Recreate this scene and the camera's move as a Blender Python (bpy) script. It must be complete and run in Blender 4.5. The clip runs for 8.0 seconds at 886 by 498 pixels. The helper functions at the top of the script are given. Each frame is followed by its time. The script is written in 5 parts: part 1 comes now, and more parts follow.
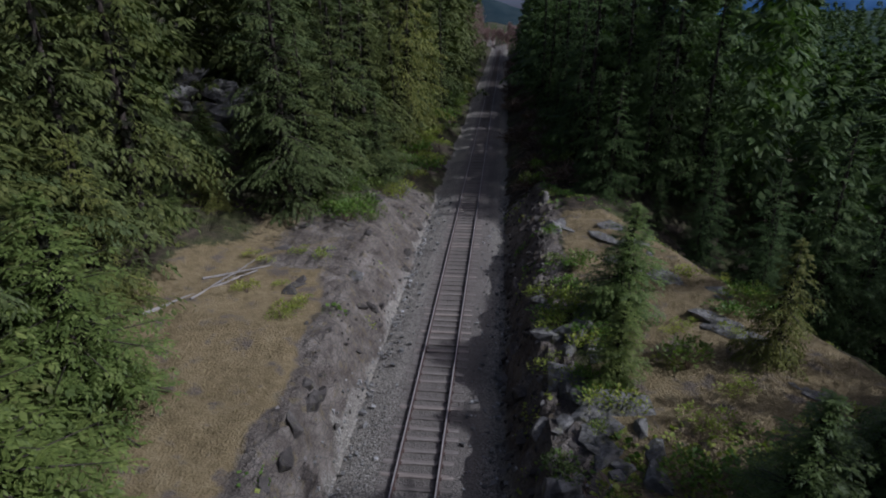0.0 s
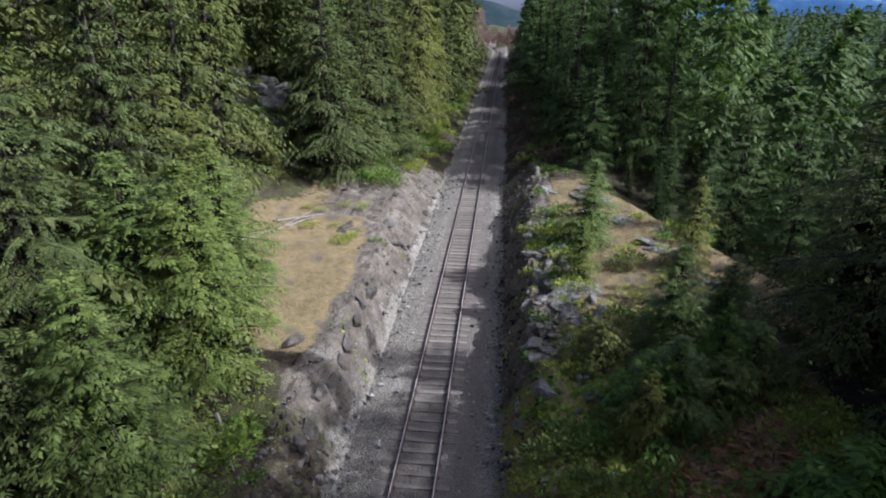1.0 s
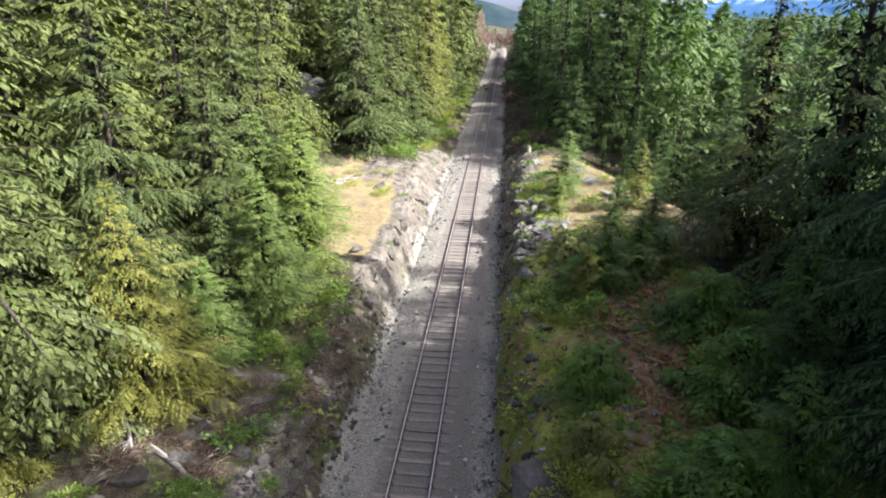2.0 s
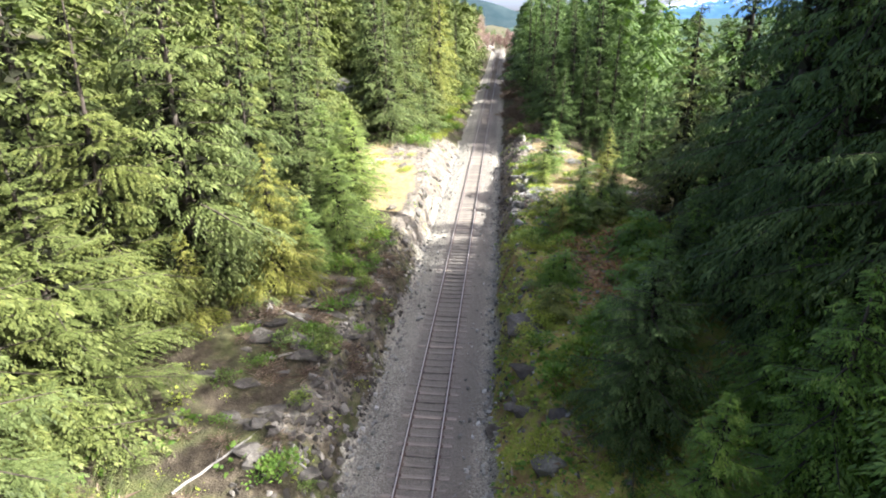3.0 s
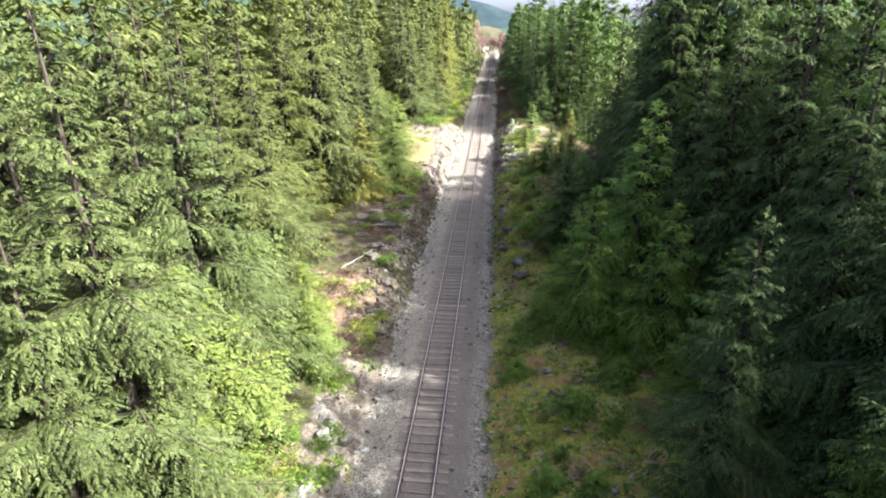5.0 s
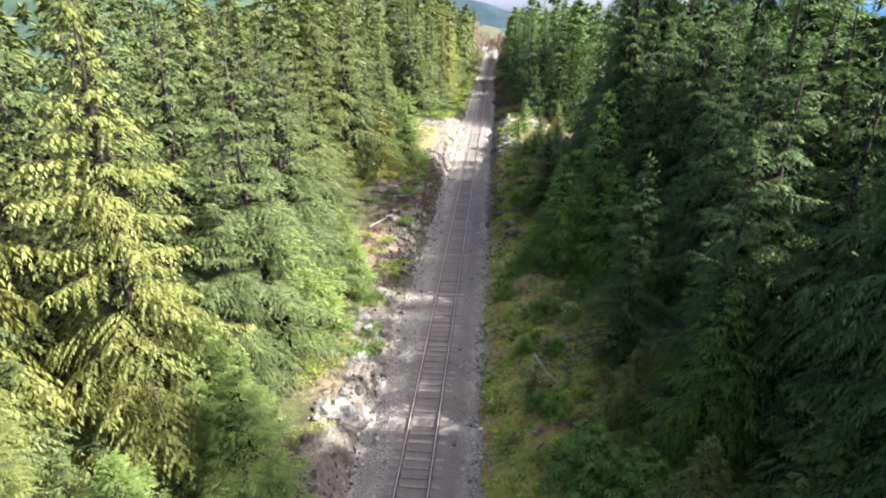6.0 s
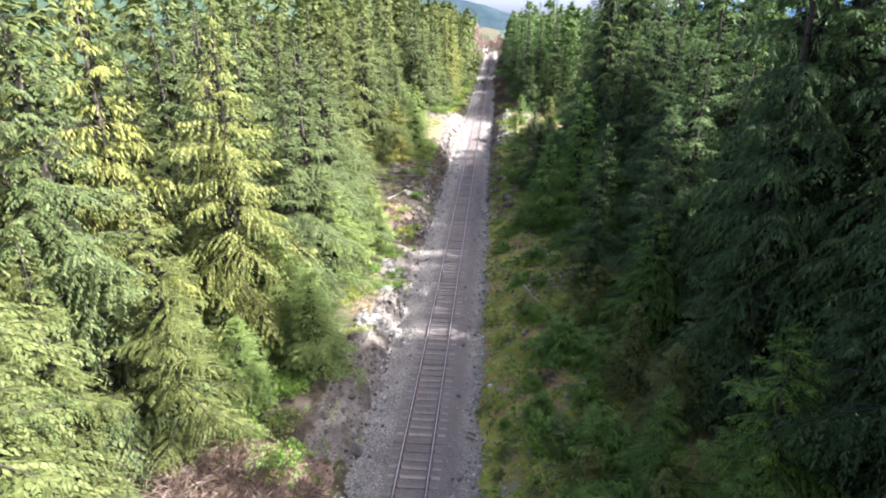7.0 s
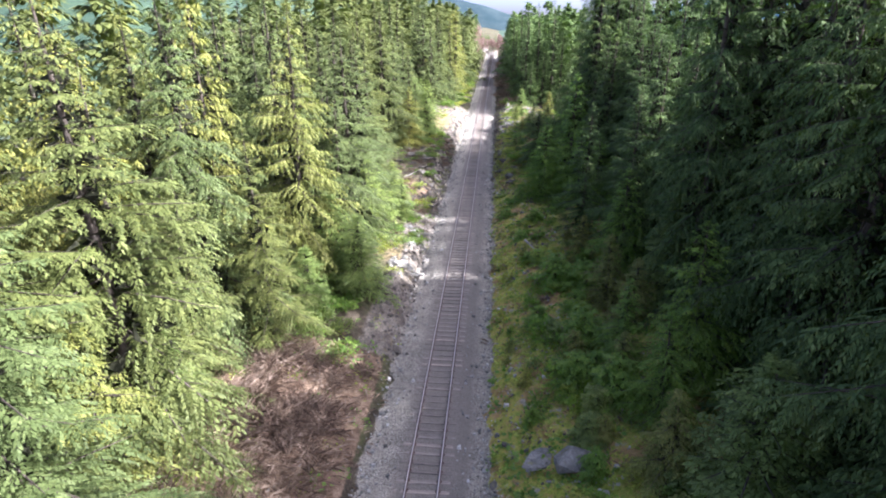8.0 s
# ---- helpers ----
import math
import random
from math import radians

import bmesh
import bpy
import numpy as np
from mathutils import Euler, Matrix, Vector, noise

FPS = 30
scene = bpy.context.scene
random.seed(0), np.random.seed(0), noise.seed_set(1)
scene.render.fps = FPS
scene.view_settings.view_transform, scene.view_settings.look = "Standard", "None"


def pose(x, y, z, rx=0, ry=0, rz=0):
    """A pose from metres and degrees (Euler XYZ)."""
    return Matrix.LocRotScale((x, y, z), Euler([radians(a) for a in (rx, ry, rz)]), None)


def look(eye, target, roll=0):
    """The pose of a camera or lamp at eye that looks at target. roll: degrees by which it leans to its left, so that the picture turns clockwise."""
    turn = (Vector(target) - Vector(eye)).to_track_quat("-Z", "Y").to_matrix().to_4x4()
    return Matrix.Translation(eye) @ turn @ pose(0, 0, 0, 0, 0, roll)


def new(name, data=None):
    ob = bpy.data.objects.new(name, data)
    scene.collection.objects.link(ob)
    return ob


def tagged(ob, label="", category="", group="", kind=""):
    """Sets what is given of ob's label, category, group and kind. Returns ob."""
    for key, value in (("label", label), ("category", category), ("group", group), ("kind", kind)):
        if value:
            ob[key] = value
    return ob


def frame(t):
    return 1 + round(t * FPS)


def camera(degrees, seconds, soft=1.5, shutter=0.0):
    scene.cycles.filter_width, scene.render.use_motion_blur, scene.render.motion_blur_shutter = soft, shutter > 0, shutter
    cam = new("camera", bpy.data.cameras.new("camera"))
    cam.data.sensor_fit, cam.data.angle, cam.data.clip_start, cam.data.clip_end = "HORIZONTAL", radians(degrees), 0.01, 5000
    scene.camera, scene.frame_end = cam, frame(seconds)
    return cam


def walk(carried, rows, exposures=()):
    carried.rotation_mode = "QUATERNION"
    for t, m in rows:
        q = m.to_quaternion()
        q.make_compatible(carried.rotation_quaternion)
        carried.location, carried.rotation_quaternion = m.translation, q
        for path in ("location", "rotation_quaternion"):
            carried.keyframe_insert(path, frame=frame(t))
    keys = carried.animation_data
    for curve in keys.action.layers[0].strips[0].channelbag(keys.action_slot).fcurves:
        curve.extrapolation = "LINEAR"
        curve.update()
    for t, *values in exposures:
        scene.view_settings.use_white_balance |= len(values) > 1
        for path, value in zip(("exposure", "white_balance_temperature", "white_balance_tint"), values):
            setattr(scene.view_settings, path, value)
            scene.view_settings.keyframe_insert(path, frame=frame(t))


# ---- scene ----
# ---------- camera ----------
cam = camera(76.4, 8.0, soft=1.95)
LEAN = -0.13
EXPOSURES = [(0.0, -0.72, 5050, 15), (0.5, 0.0, 5150, 15), (1.0, 0.7, 5200, 13), (1.5, 1.36, 5400, 10.5), (2.0, 1.95, 5650, 9), (2.5, 2.45, 5800, 7), (3.5, 2.5, 5800, 6.5), (4.5, 2.56, 5900, 7.5), (6.0, 2.38, 5700, 10.5), (7.0, 2.58, 5500, 15), (8.0, 2.6, 5400, 17)]
PATH = [
    (0.0, 2.62, 87.07, 15.66, 67.96, 5.72),
    (0.5, 2.62, 82.46, 15.79, 68.03, 5.75),
    (1.0, 2.75, 77.47, 15.97, 68.17, 5.79),
    (1.5, 2.88, 71.89, 16.12, 68.26, 5.80),
    (2.0, 2.91, 65.93, 16.39, 68.24, 5.73),
    (3.5, 2.90, 48.14, 18.13, 68.14, 5.52),
    (4.0, 2.83, 42.46, 18.47, 68.17, 5.25),
    (4.5, 2.84, 36.67, 18.74, 68.18, 5.12),
    (6.0, 3.17, 19.28, 20.04, 68.07, 5.00),
    (6.5, 3.35, 14.18, 20.24, 68.16, 5.03),
    (7.0, 3.29, 9.40, 20.19, 68.25, 5.00),
    (7.5, 3.06, 4.70, 20.12, 68.28, 4.98),
    (8.0, 2.73, 0.00, 20.03, 68.30, 4.94),
]
walk(cam, [(t, pose(x, y, z, 0, 0, turn) @ pose(0, 0, 0, tilt) @ pose(0, 0, 0, 0, 0, LEAN)) for t, x, y, z, tilt, turn in PATH], EXPOSURES)

# ---------- sky and sun ----------
SUN_EL, SUN_AZ = 41.5, 97.0          # azimuth from +y towards +x
world = bpy.data.worlds.new("world")
scene.world = world
world.use_nodes = True
wn = world.node_tree
wn.nodes.clear()
sky = wn.nodes.new("ShaderNodeTexSky")
sky.sky_type, sky.sun_disc = "NISHITA", False
sky.sun_elevation, sky.sun_rotation = radians(SUN_EL), radians(SUN_AZ)
sky.air_density, sky.dust_density, sky.ozone_density, sky.altitude = 0.24, 5.0, 0.2, 400
bg = wn.nodes.new("ShaderNodeBackground")
bg.inputs["Strength"].default_value = 0.15
wo = wn.nodes.new("ShaderNodeOutputWorld")
wn.links.new(sky.outputs[0], bg.inputs[0])
wn.links.new(bg.outputs[0], wo.inputs[0])
sun_data = bpy.data.lights.new("sun", "SUN")
sun_data.energy, sun_data.angle, sun_data.color = 3.5, radians(0.55), (1.0, 0.935, 0.84)
sun = new("sun", sun_data)
sa, se = radians(SUN_AZ), radians(SUN_EL)
sun.matrix_world = look((60, 40, 80), Vector((60, 40, 80)) - Vector((math.sin(sa) * math.cos(se), math.cos(sa) * math.cos(se), math.sin(se))))


# ---------- material helpers ----------
class Mat:
    """A small builder for procedural node materials."""

    def __init__(self, name, rough=0.8, spec=0.3):
        self.m = bpy.data.materials.new(name)
        self.m.use_nodes = True
        self.t = self.m.node_tree
        self.b = self.t.nodes["Principled BSDF"]
        self.b.inputs["Roughness"].default_value = rough
        self.b.inputs["Specular IOR Level"].default_value = spec
        self.out = self.t.nodes["Material Output"]
        self.tc = self.t.nodes.new("ShaderNodeTexCoord")
        self.geo = self.t.nodes.new("ShaderNodeNewGeometry")
        self.inf = self.t.nodes.new("ShaderNodeObjectInfo")

    def link(self, a, b):
        self.t.links.new(a, b)

    def coords(self, world=True, scale=(1, 1, 1)):
        mp = self.t.nodes.new("ShaderNodeMapping")
        mp.inputs["Scale"].default_value = scale
        self.link(self.geo.outputs["Position"] if world else self.tc.outputs["Object"], mp.inputs["Vector"])
        return mp.outputs[0]

    def noise(self, scale, detail=4, rough=0.6, vec=None, world=True):
        n = self.t.nodes.new("ShaderNodeTexNoise")
        n.inputs["Scale"].default_value, n.inputs["Detail"].default_value = scale, detail
        n.inputs["Roughness"].default_value = rough
        self.link(vec if vec is not None else self.coords(world), n.inputs["Vector"])
        return n.outputs["Fac"]

    def voronoi(self, scale, feature="F1", vec=None, world=True, out="Distance"):
        n = self.t.nodes.new("ShaderNodeTexVoronoi")
        n.feature = feature
        n.inputs["Scale"].default_value = scale
        self.link(vec if vec is not None else self.coords(world), n.inputs["Vector"])
        return n.outputs[out]

    def ramp(self, fac, stops):
        r = self.t.nodes.new("ShaderNodeValToRGB")
        els = r.color_ramp.elements
        while len(els) < len(stops):
            els.new(0.5)
        for e, (p, c) in zip(els, stops):
            e.position = p
            e.color = (*c, 1) if len(c) == 3 else c
        self.link(fac, r.inputs[0])
        return r.outputs[0]

    def mix(self, fac, a, b, mode="MIX"):
        n = self.t.nodes.new("ShaderNodeMix")
        n.data_type, n.blend_type = "RGBA", mode
        for sock, v in ((n.inputs[0], fac), (n.inputs[6], a), (n.inputs[7], b)):
            if isinstance(v, (int, float)):
                sock.default_value = v
            elif isinstance(v, tuple):
                sock.default_value = (*v, 1)
            else:
                self.link(v, sock)
        return n.outputs[2]

    def math(self, op, a, b=0.0, clamp=False):
        n = self.t.nodes.new("ShaderNodeMath")
        n.operation, n.use_clamp = op, clamp
        for sock, v in zip(n.inputs, (a, b)):
            if isinstance(v, (int, float)):
                sock.default_value = v
            else:
                self.link(v, sock)
        return n.outputs[0]

    def attr(self, name):
        n = self.t.nodes.new("ShaderNodeAttribute")
        n.attribute_name = name
        return n.outputs["Fac"]

    def bump(self, height, strength=0.5, dist=0.05):
        n = self.t.nodes.new("ShaderNodeBump")
        n.inputs["Strength"].default_value, n.inputs["Distance"].default_value = strength, dist
        self.link(height, n.inputs["Height"])
        self.link(n.outputs[0], self.b.inputs["Normal"])
        return self

    def color(self, c):
        self.link(c, self.b.inputs["Base Color"])
        return self


def leaf_material(name, dark, mid, light, glow=0.3, rough=0.55, hue_spread=0.35, sheen=0.3):
    """Needles or leaves: shade varies from tree to tree, bough to bough and along a spray; some light passes through."""
    k = Mat(name, rough, sheen)
    island = k.geo.outputs["Random Per Island"]
    near = tuple(0.6 * a + 0.4 * b for a, b in zip(dark, mid))
    far = tuple(0.6 * a + 0.4 * b for a, b in zip(light, mid))
    c = k.mix(0.72, k.ramp(island, [(0.1, near), (0.55, mid), (1.0, far)]), k.ramp(k.noise(1.7, 4, 0.65), [(0.3, dark), (0.52, mid), (0.72, light)]))
    c = k.mix(0.55, c, k.ramp(k.noise(16, 3, 0.7, None, False), [(0.32, (0.45, 0.48, 0.45)), (0.5, (0.95, 0.95, 0.95)), (0.68, (1.5, 1.42, 1.4))]), "MULTIPLY")
    per = k.ramp(k.inf.outputs["Random"], [(0.0, (0.78, 0.90, 0.94)), (0.5, (1.0, 1.0, 1.0)), (1.0, (1.35, 1.13, 0.68))])
    c = k.mix(hue_spread, c, per, "MULTIPLY")
    k.color(c)
    tr = k.t.nodes.new("ShaderNodeBsdfTranslucent")
    k.link(k.mix(1.0, c, (1.1, 1.45, 0.5), "MULTIPLY"), tr.inputs[0])
    mx = k.t.nodes.new("ShaderNodeMixShader")
    mx.inputs[0].default_value = glow
    k.link(k.b.outputs[0], mx.inputs[1])
    k.link(tr.outputs[0], mx.inputs[2])
    k.link(mx.outputs[0], k.out.inputs[0])
    return k.m


FIR = leaf_material("fir_needles", (0.019, 0.028, 0.008), (0.090, 0.112, 0.034), (0.190, 0.210, 0.078), 0.11, 0.6, 0.45, 0.15)
# deeper green for the right-hand trees, with part of their shade in the colour
HEMLOCK_SHADE = leaf_material("hemlock_needles_shade", (0.013, 0.025, 0.007), (0.080, 0.122, 0.037), (0.212, 0.258, 0.094), 0.2, 0.6, 0.25, 0.12)
CEDAR = leaf_material("cedar_sprays", (0.054, 0.066, 0.014), (0.168, 0.178, 0.042), (0.275, 0.270, 0.088), 0.16, 0.6, 0.35, 0.15)
GREEN_CEDAR = leaf_material("fresh_green_sprays", (0.050, 0.090, 0.014), (0.155, 0.248, 0.038), (0.330, 0.410, 0.080), 0.4, 0.5, 0.3)
YOUNG = leaf_material("young_needles", (0.056, 0.084, 0.022), (0.150, 0.198, 0.048), (0.290, 0.335, 0.100), 0.26)
SHRUB = leaf_material("shrub_leaves", (0.058, 0.108, 0.018), (0.135, 0.215, 0.032), (0.250, 0.310, 0.060), 0.3)
MOSSLEAF = leaf_material("low_green_leaves", (0.15, 0.19, 0.03), (0.30, 0.335, 0.055), (0.46, 0.455, 0.11), 0.3)
BRACKEN = leaf_material("dead_bracken", (0.20, 0.105, 0.05), (0.36, 0.21, 0.11), (0.54, 0.37, 0.21), 0.15, 0.75, 0.2, 0.1)
STRAW = leaf_material("dry_grass", (0.17, 0.125, 0.06), (0.28, 0.22, 0.11), (0.40, 0.33, 0.18), 0.15, 0.7, 0.2, 0.1)


def twig_mat():
    k = Mat("dead_twigs", 0.85, 0.15)
    c = k.ramp(k.geo.outputs["Random Per Island"], [(0, (0.10, 0.070, 0.050)), (0.5, (0.225, 0.160, 0.115)), (1, (0.41, 0.33, 0.26))])
    return k.color(k.mix(0.35, c, k.ramp(k.noise(3.0), [(0.3, (0.5, 0.5, 0.5)), (0.7, (1.2, 1.1, 1.0))]), "MULTIPLY")).m


def bark_mat():
    k = Mat("bark", 0.9, 0.15)
    n = k.noise(7, 5, 0.7, k.coords(False, (1, 1, 0.2)))
    k.color(k.ramp(n, [(0.25, (0.030, 0.024, 0.019)), (0.55, (0.085, 0.068, 0.054)), (0.8, (0.17, 0.15, 0.125))]))
    return k.bump(n, 0.8, 0.05).m


def bare_mat():
    k = Mat("bare_twigs", 0.8, 0.15)
    c = k.ramp(k.geo.outputs["Random Per Island"], [(0, (0.20, 0.13, 0.11)), (1, (0.42, 0.30, 0.25))])
    return k.color(c).m


def rock_mat():
    k = Mat("grey_rock", 0.82, 0.25)
    big, fine = k.noise(0.9, 5), k.noise(7.0, 6, 0.7)
    c = k.ramp(big, [(0.25, (0.040, 0.035, 0.030)), (0.5, (0.095, 0.085, 0.075)), (0.75, (0.20, 0.185, 0.165))])
    c = k.mix(0.6, c, k.ramp(fine, [(0.25, (0.42, 0.41, 0.40)), (0.6, (1.1, 1.07, 1.02)), (0.85, (1.5, 1.46, 1.4))]), "MULTIPLY")
    lich = k.ramp(k.noise(3.3, 5, 0.7), [(0.56, (0, 0, 0)), (0.66, (1, 1, 1))])
    c = k.mix(k.math("MULTIPLY", lich, 0.4), c, (0.20, 0.19, 0.085))
    c = k.mix(0.5, c, k.ramp(k.inf.outputs["Random"], [(0, (0.65, 0.63, 0.62)), (1, (1.35, 1.3, 1.25))]), "MULTIPLY")
    k.color(c)
    return k.bump(k.math("ADD", fine, k.voronoi(5.0)), 0.7, 0.08).m


def ground_mat():
    k = Mat("ground", 0.92, 0.15)
    n1, n2, n3 = k.noise(0.35, 5), k.noise(2.2, 6, 0.65), k.noise(14, 5, 0.7)
    floor = k.ramp(n2, [(0.3, (0.034, 0.027, 0.019)), (0.55, (0.075, 0.059, 0.040)), (0.75, (0.14, 0.112, 0.078))])
    floor = k.mix(k.ramp(n1, [(0.45, (0, 0, 0)), (0.62, (1, 1, 1))]), floor, k.ramp(n2, [(0.3, (0.045, 0.055, 0.02)), (0.7, (0.13, 0.13, 0.05))]))
    # bare rock, cracked and weathered
    rk = k.ramp(k.noise(0.8, 6, 0.65), [(0.28, (0.085, 0.070, 0.056)), (0.5, (0.178, 0.153, 0.126)), (0.72, (0.315, 0.280, 0.236))])
    rk = k.mix(0.6, rk, k.ramp(n3, [(0.3, (0.45, 0.44, 0.43)), (0.62, (1.1, 1.07, 1.03)), (0.8, (1.4, 1.35, 1.3))]), "MULTIPLY")
    warp = k.t.nodes.new("ShaderNodeVectorMath")
    k.link(k.coords(True, (1, 0.7, 1.6)), warp.inputs[0])
    wn3 = k.t.nodes.new("ShaderNodeTexNoise")
    wn3.inputs["Scale"].default_value = 1.6
    k.link(wn3.outputs["Color"], warp.inputs[1])
    crack = k.voronoi(2.6, "DISTANCE_TO_EDGE", warp.outputs[0])
    rk = k.mix(k.ramp(crack, [(0.0, (0.55, 0.55, 0.55)), (0.07, (0, 0, 0))]), rk, (0.04, 0.035, 0.03))
    rk = k.mix(k.math("MULTIPLY", k.ramp(n2, [(0.55, (0, 0, 0)), (0.65, (1, 1, 1))]), 0.55), rk, (0.19, 0.15, 0.075))
    # straw and dry moss
    st = k.ramp(n2, [(0.25, (0.150, 0.116, 0.062)), (0.5, (0.265, 0.205, 0.108)), (0.75, (0.355, 0.29, 0.168))])
    st = k.mix(k.ramp(k.noise(1.1, 5), [(0.56, (0, 0, 0)), (0.66, (1, 1, 1))]), st, (0.165, 0.135, 0.105))
    st = k.mix(0.5, st, k.ramp(n3, [(0.3, (0.6, 0.58, 0.5)), (0.7, (1.15, 1.12, 1.05))]), "MULTIPLY")
    # green and golden moss
    ms = k.ramp(n2, [(0.28, (0.12, 0.155, 0.03)), (0.44, (0.265, 0.30, 0.055)), (0.56, (0.38, 0.345, 0.08)), (0.66, (0.35, 0.245, 0.10)), (0.78, (0.50, 0.46, 0.36))])
    ms = k.mix(k.ramp(k.noise(0.75, 5, 0.65), [(0.5, (0, 0, 0)), (0.58, (0.85, 0.85, 0.85))]), ms, k.ramp(n2, [(0.3, (0.20, 0.12, 0.055)), (0.6, (0.36, 0.23, 0.11)), (0.8, (0.48, 0.40, 0.30))]))
    ms = k.mix(k.ramp(k.noise(1.3, 5, 0.7), [(0.58, (0, 0, 0)), (0.64, (0.8, 0.8, 0.8))]), ms, k.ramp(n3, [(0.3, (0.20, 0.19, 0.17)), (0.7, (0.46, 0.44, 0.41))]))
    ms = k.mix(0.5, ms, k.ramp(n3, [(0.3, (0.5, 0.5, 0.45)), (0.7, (1.2, 1.18, 1.1))]), "MULTIPLY")
    # rusty dead bracken
    br = k.ramp(n2, [(0.25, (0.10, 0.066, 0.042)), (0.5, (0.21, 0.142, 0.092)), (0.75, (0.36, 0.27, 0.19))])
    rust = k.ramp(n2, [(0.25, (0.20, 0.112, 0.058)), (0.5, (0.36, 0.215, 0.118)), (0.75, (0.52, 0.36, 0.22))])
    br = k.mix(k.attr("rust"), br, rust)
    br = k.mix(0.5, br, k.ramp(n3, [(0.3, (0.5, 0.5, 0.5)), (0.7, (1.2, 1.2, 1.2))]), "MULTIPLY")
    # ballast: crushed grey stone
    v = k.voronoi(19, out="Color")
    sep = k.t.nodes.new("ShaderNodeSeparateColor")
    k.link(v, sep.inputs[0])
    gv = k.ramp(sep.outputs[0], [(0.0, (0.11, 0.103, 0.085)), (0.5, (0.265, 0.243, 0.200)), (0.9, (0.39, 0.358, 0.300)), (1.0, (0.52, 0.49, 0.43))])
    gv = k.mix(0.75, gv, k.ramp(k.noise(0.55, 5), [(0.3, (0.62, 0.60, 0.60)), (0.7, (1.15, 1.13, 1.1))]), "MULTIPLY")
    dust = k.ramp(n1, [(0.4, (0, 0, 0)), (0.7, (1, 1, 1))])
    gv = k.mix(k.math("MULTIPLY", dust, 0.5), gv, (0.345, 0.308, 0.245))
    gv = k.mix(k.math("MULTIPLY", k.attr("oily"), 0.8), gv, k.mix(n3, (0.085, 0.072, 0.060), (0.25, 0.218, 0.186)))
    edge = k.math("MULTIPLY", k.math("SUBTRACT", n2, 0.5), 0.9)

    def zone(name):
        return k.ramp(k.math("ADD", k.attr(name), edge), [(0.38, (0, 0, 0)), (0.6, (1, 1, 1))])
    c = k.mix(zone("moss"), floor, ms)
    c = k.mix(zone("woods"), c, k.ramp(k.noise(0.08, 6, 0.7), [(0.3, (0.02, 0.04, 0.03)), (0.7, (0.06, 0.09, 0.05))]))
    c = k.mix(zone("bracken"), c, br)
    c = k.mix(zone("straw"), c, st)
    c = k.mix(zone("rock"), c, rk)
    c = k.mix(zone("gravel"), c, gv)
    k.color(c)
    return k.bump(k.math("ADD", k.math("ADD", n3, k.voronoi(13)), n2), 0.7, 0.09).m


def tie_mat():
    k = Mat("weathered_tie_wood", 0.85, 0.2)
    g = k.noise(9, 6, 0.7, k.coords(False, (0.12, 1, 1)))
    c = k.ramp(g, [(0.25, (0.105, 0.090, 0.076)), (0.5, (0.225, 0.198, 0.170)), (0.75, (0.34, 0.305, 0.268))])
    per = k.ramp(k.inf.outputs["Random"], [(0, (0.6, 0.58, 0.56)), (0.5, (0.92, 0.9, 0.88)), (0.85, (1.1, 1.06, 1.02)), (1, (1.35, 1.26, 1.18))])
    k.color(k.mix(0.85, c, per, "MULTIPLY"))
    return k.bump(g, 0.6, 0.02).m


def rail_mat():
    k = Mat("rusty_rail_steel", 0.5, 0.5)
    n = k.noise(6, 5)
    nz = k.t.nodes.new("ShaderNodeSeparateXYZ")
    k.link(k.geo.outputs["Normal"], nz.inputs[0])
    top = k.attr("worn")
    rust = k.ramp(n, [(0.3, (0.040, 0.022, 0.016)), (0.6, (0.085, 0.048, 0.034)), (0.8, (0.14, 0.082, 0.056))])
    k.color(k.mix(top, rust, (0.55, 0.50, 0.45)))
    k.link(k.math("MULTIPLY", top, 0.35), k.b.inputs["Metallic"])
    k.link(k.math("SUBTRACT", 0.75, k.math("MULTIPLY", top, 0.4)), k.b.inputs["Roughness"])
    return k.m


def log_mat():
    k = Mat("bleached_log", 0.85, 0.2)
    g = k.noise(10, 5, 0.7, k.coords(False, (1, 1, 0.12)))
    return k.color(k.ramp(g, [(0.25, (0.16, 0.14, 0.12)), (0.55, (0.34, 0.31, 0.275)), (0.8, (0.50, 0.47, 0.42))])).bump(g, 0.5, 0.02).m


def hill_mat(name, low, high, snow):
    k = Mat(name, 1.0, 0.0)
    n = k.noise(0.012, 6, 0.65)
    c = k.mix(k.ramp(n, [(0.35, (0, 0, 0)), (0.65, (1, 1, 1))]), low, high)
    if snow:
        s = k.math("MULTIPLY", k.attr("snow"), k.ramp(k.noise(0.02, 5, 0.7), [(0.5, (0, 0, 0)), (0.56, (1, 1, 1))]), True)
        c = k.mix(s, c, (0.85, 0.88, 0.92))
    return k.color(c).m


# near-black, as the shade inside a crown is put into this colour
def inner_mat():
    k = Mat("dead_branches_shade_tone", 0.9, 0.1)
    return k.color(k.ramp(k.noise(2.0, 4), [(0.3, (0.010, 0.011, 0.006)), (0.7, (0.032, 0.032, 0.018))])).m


INNER = inner_mat()
GROUND, ROCK, BARK, TWIG, BARE, TIE, RAIL, LOG = ground_mat(), rock_mat(), bark_mat(), twig_mat(), bare_mat(), tie_mat(), rail_mat(), log_mat()


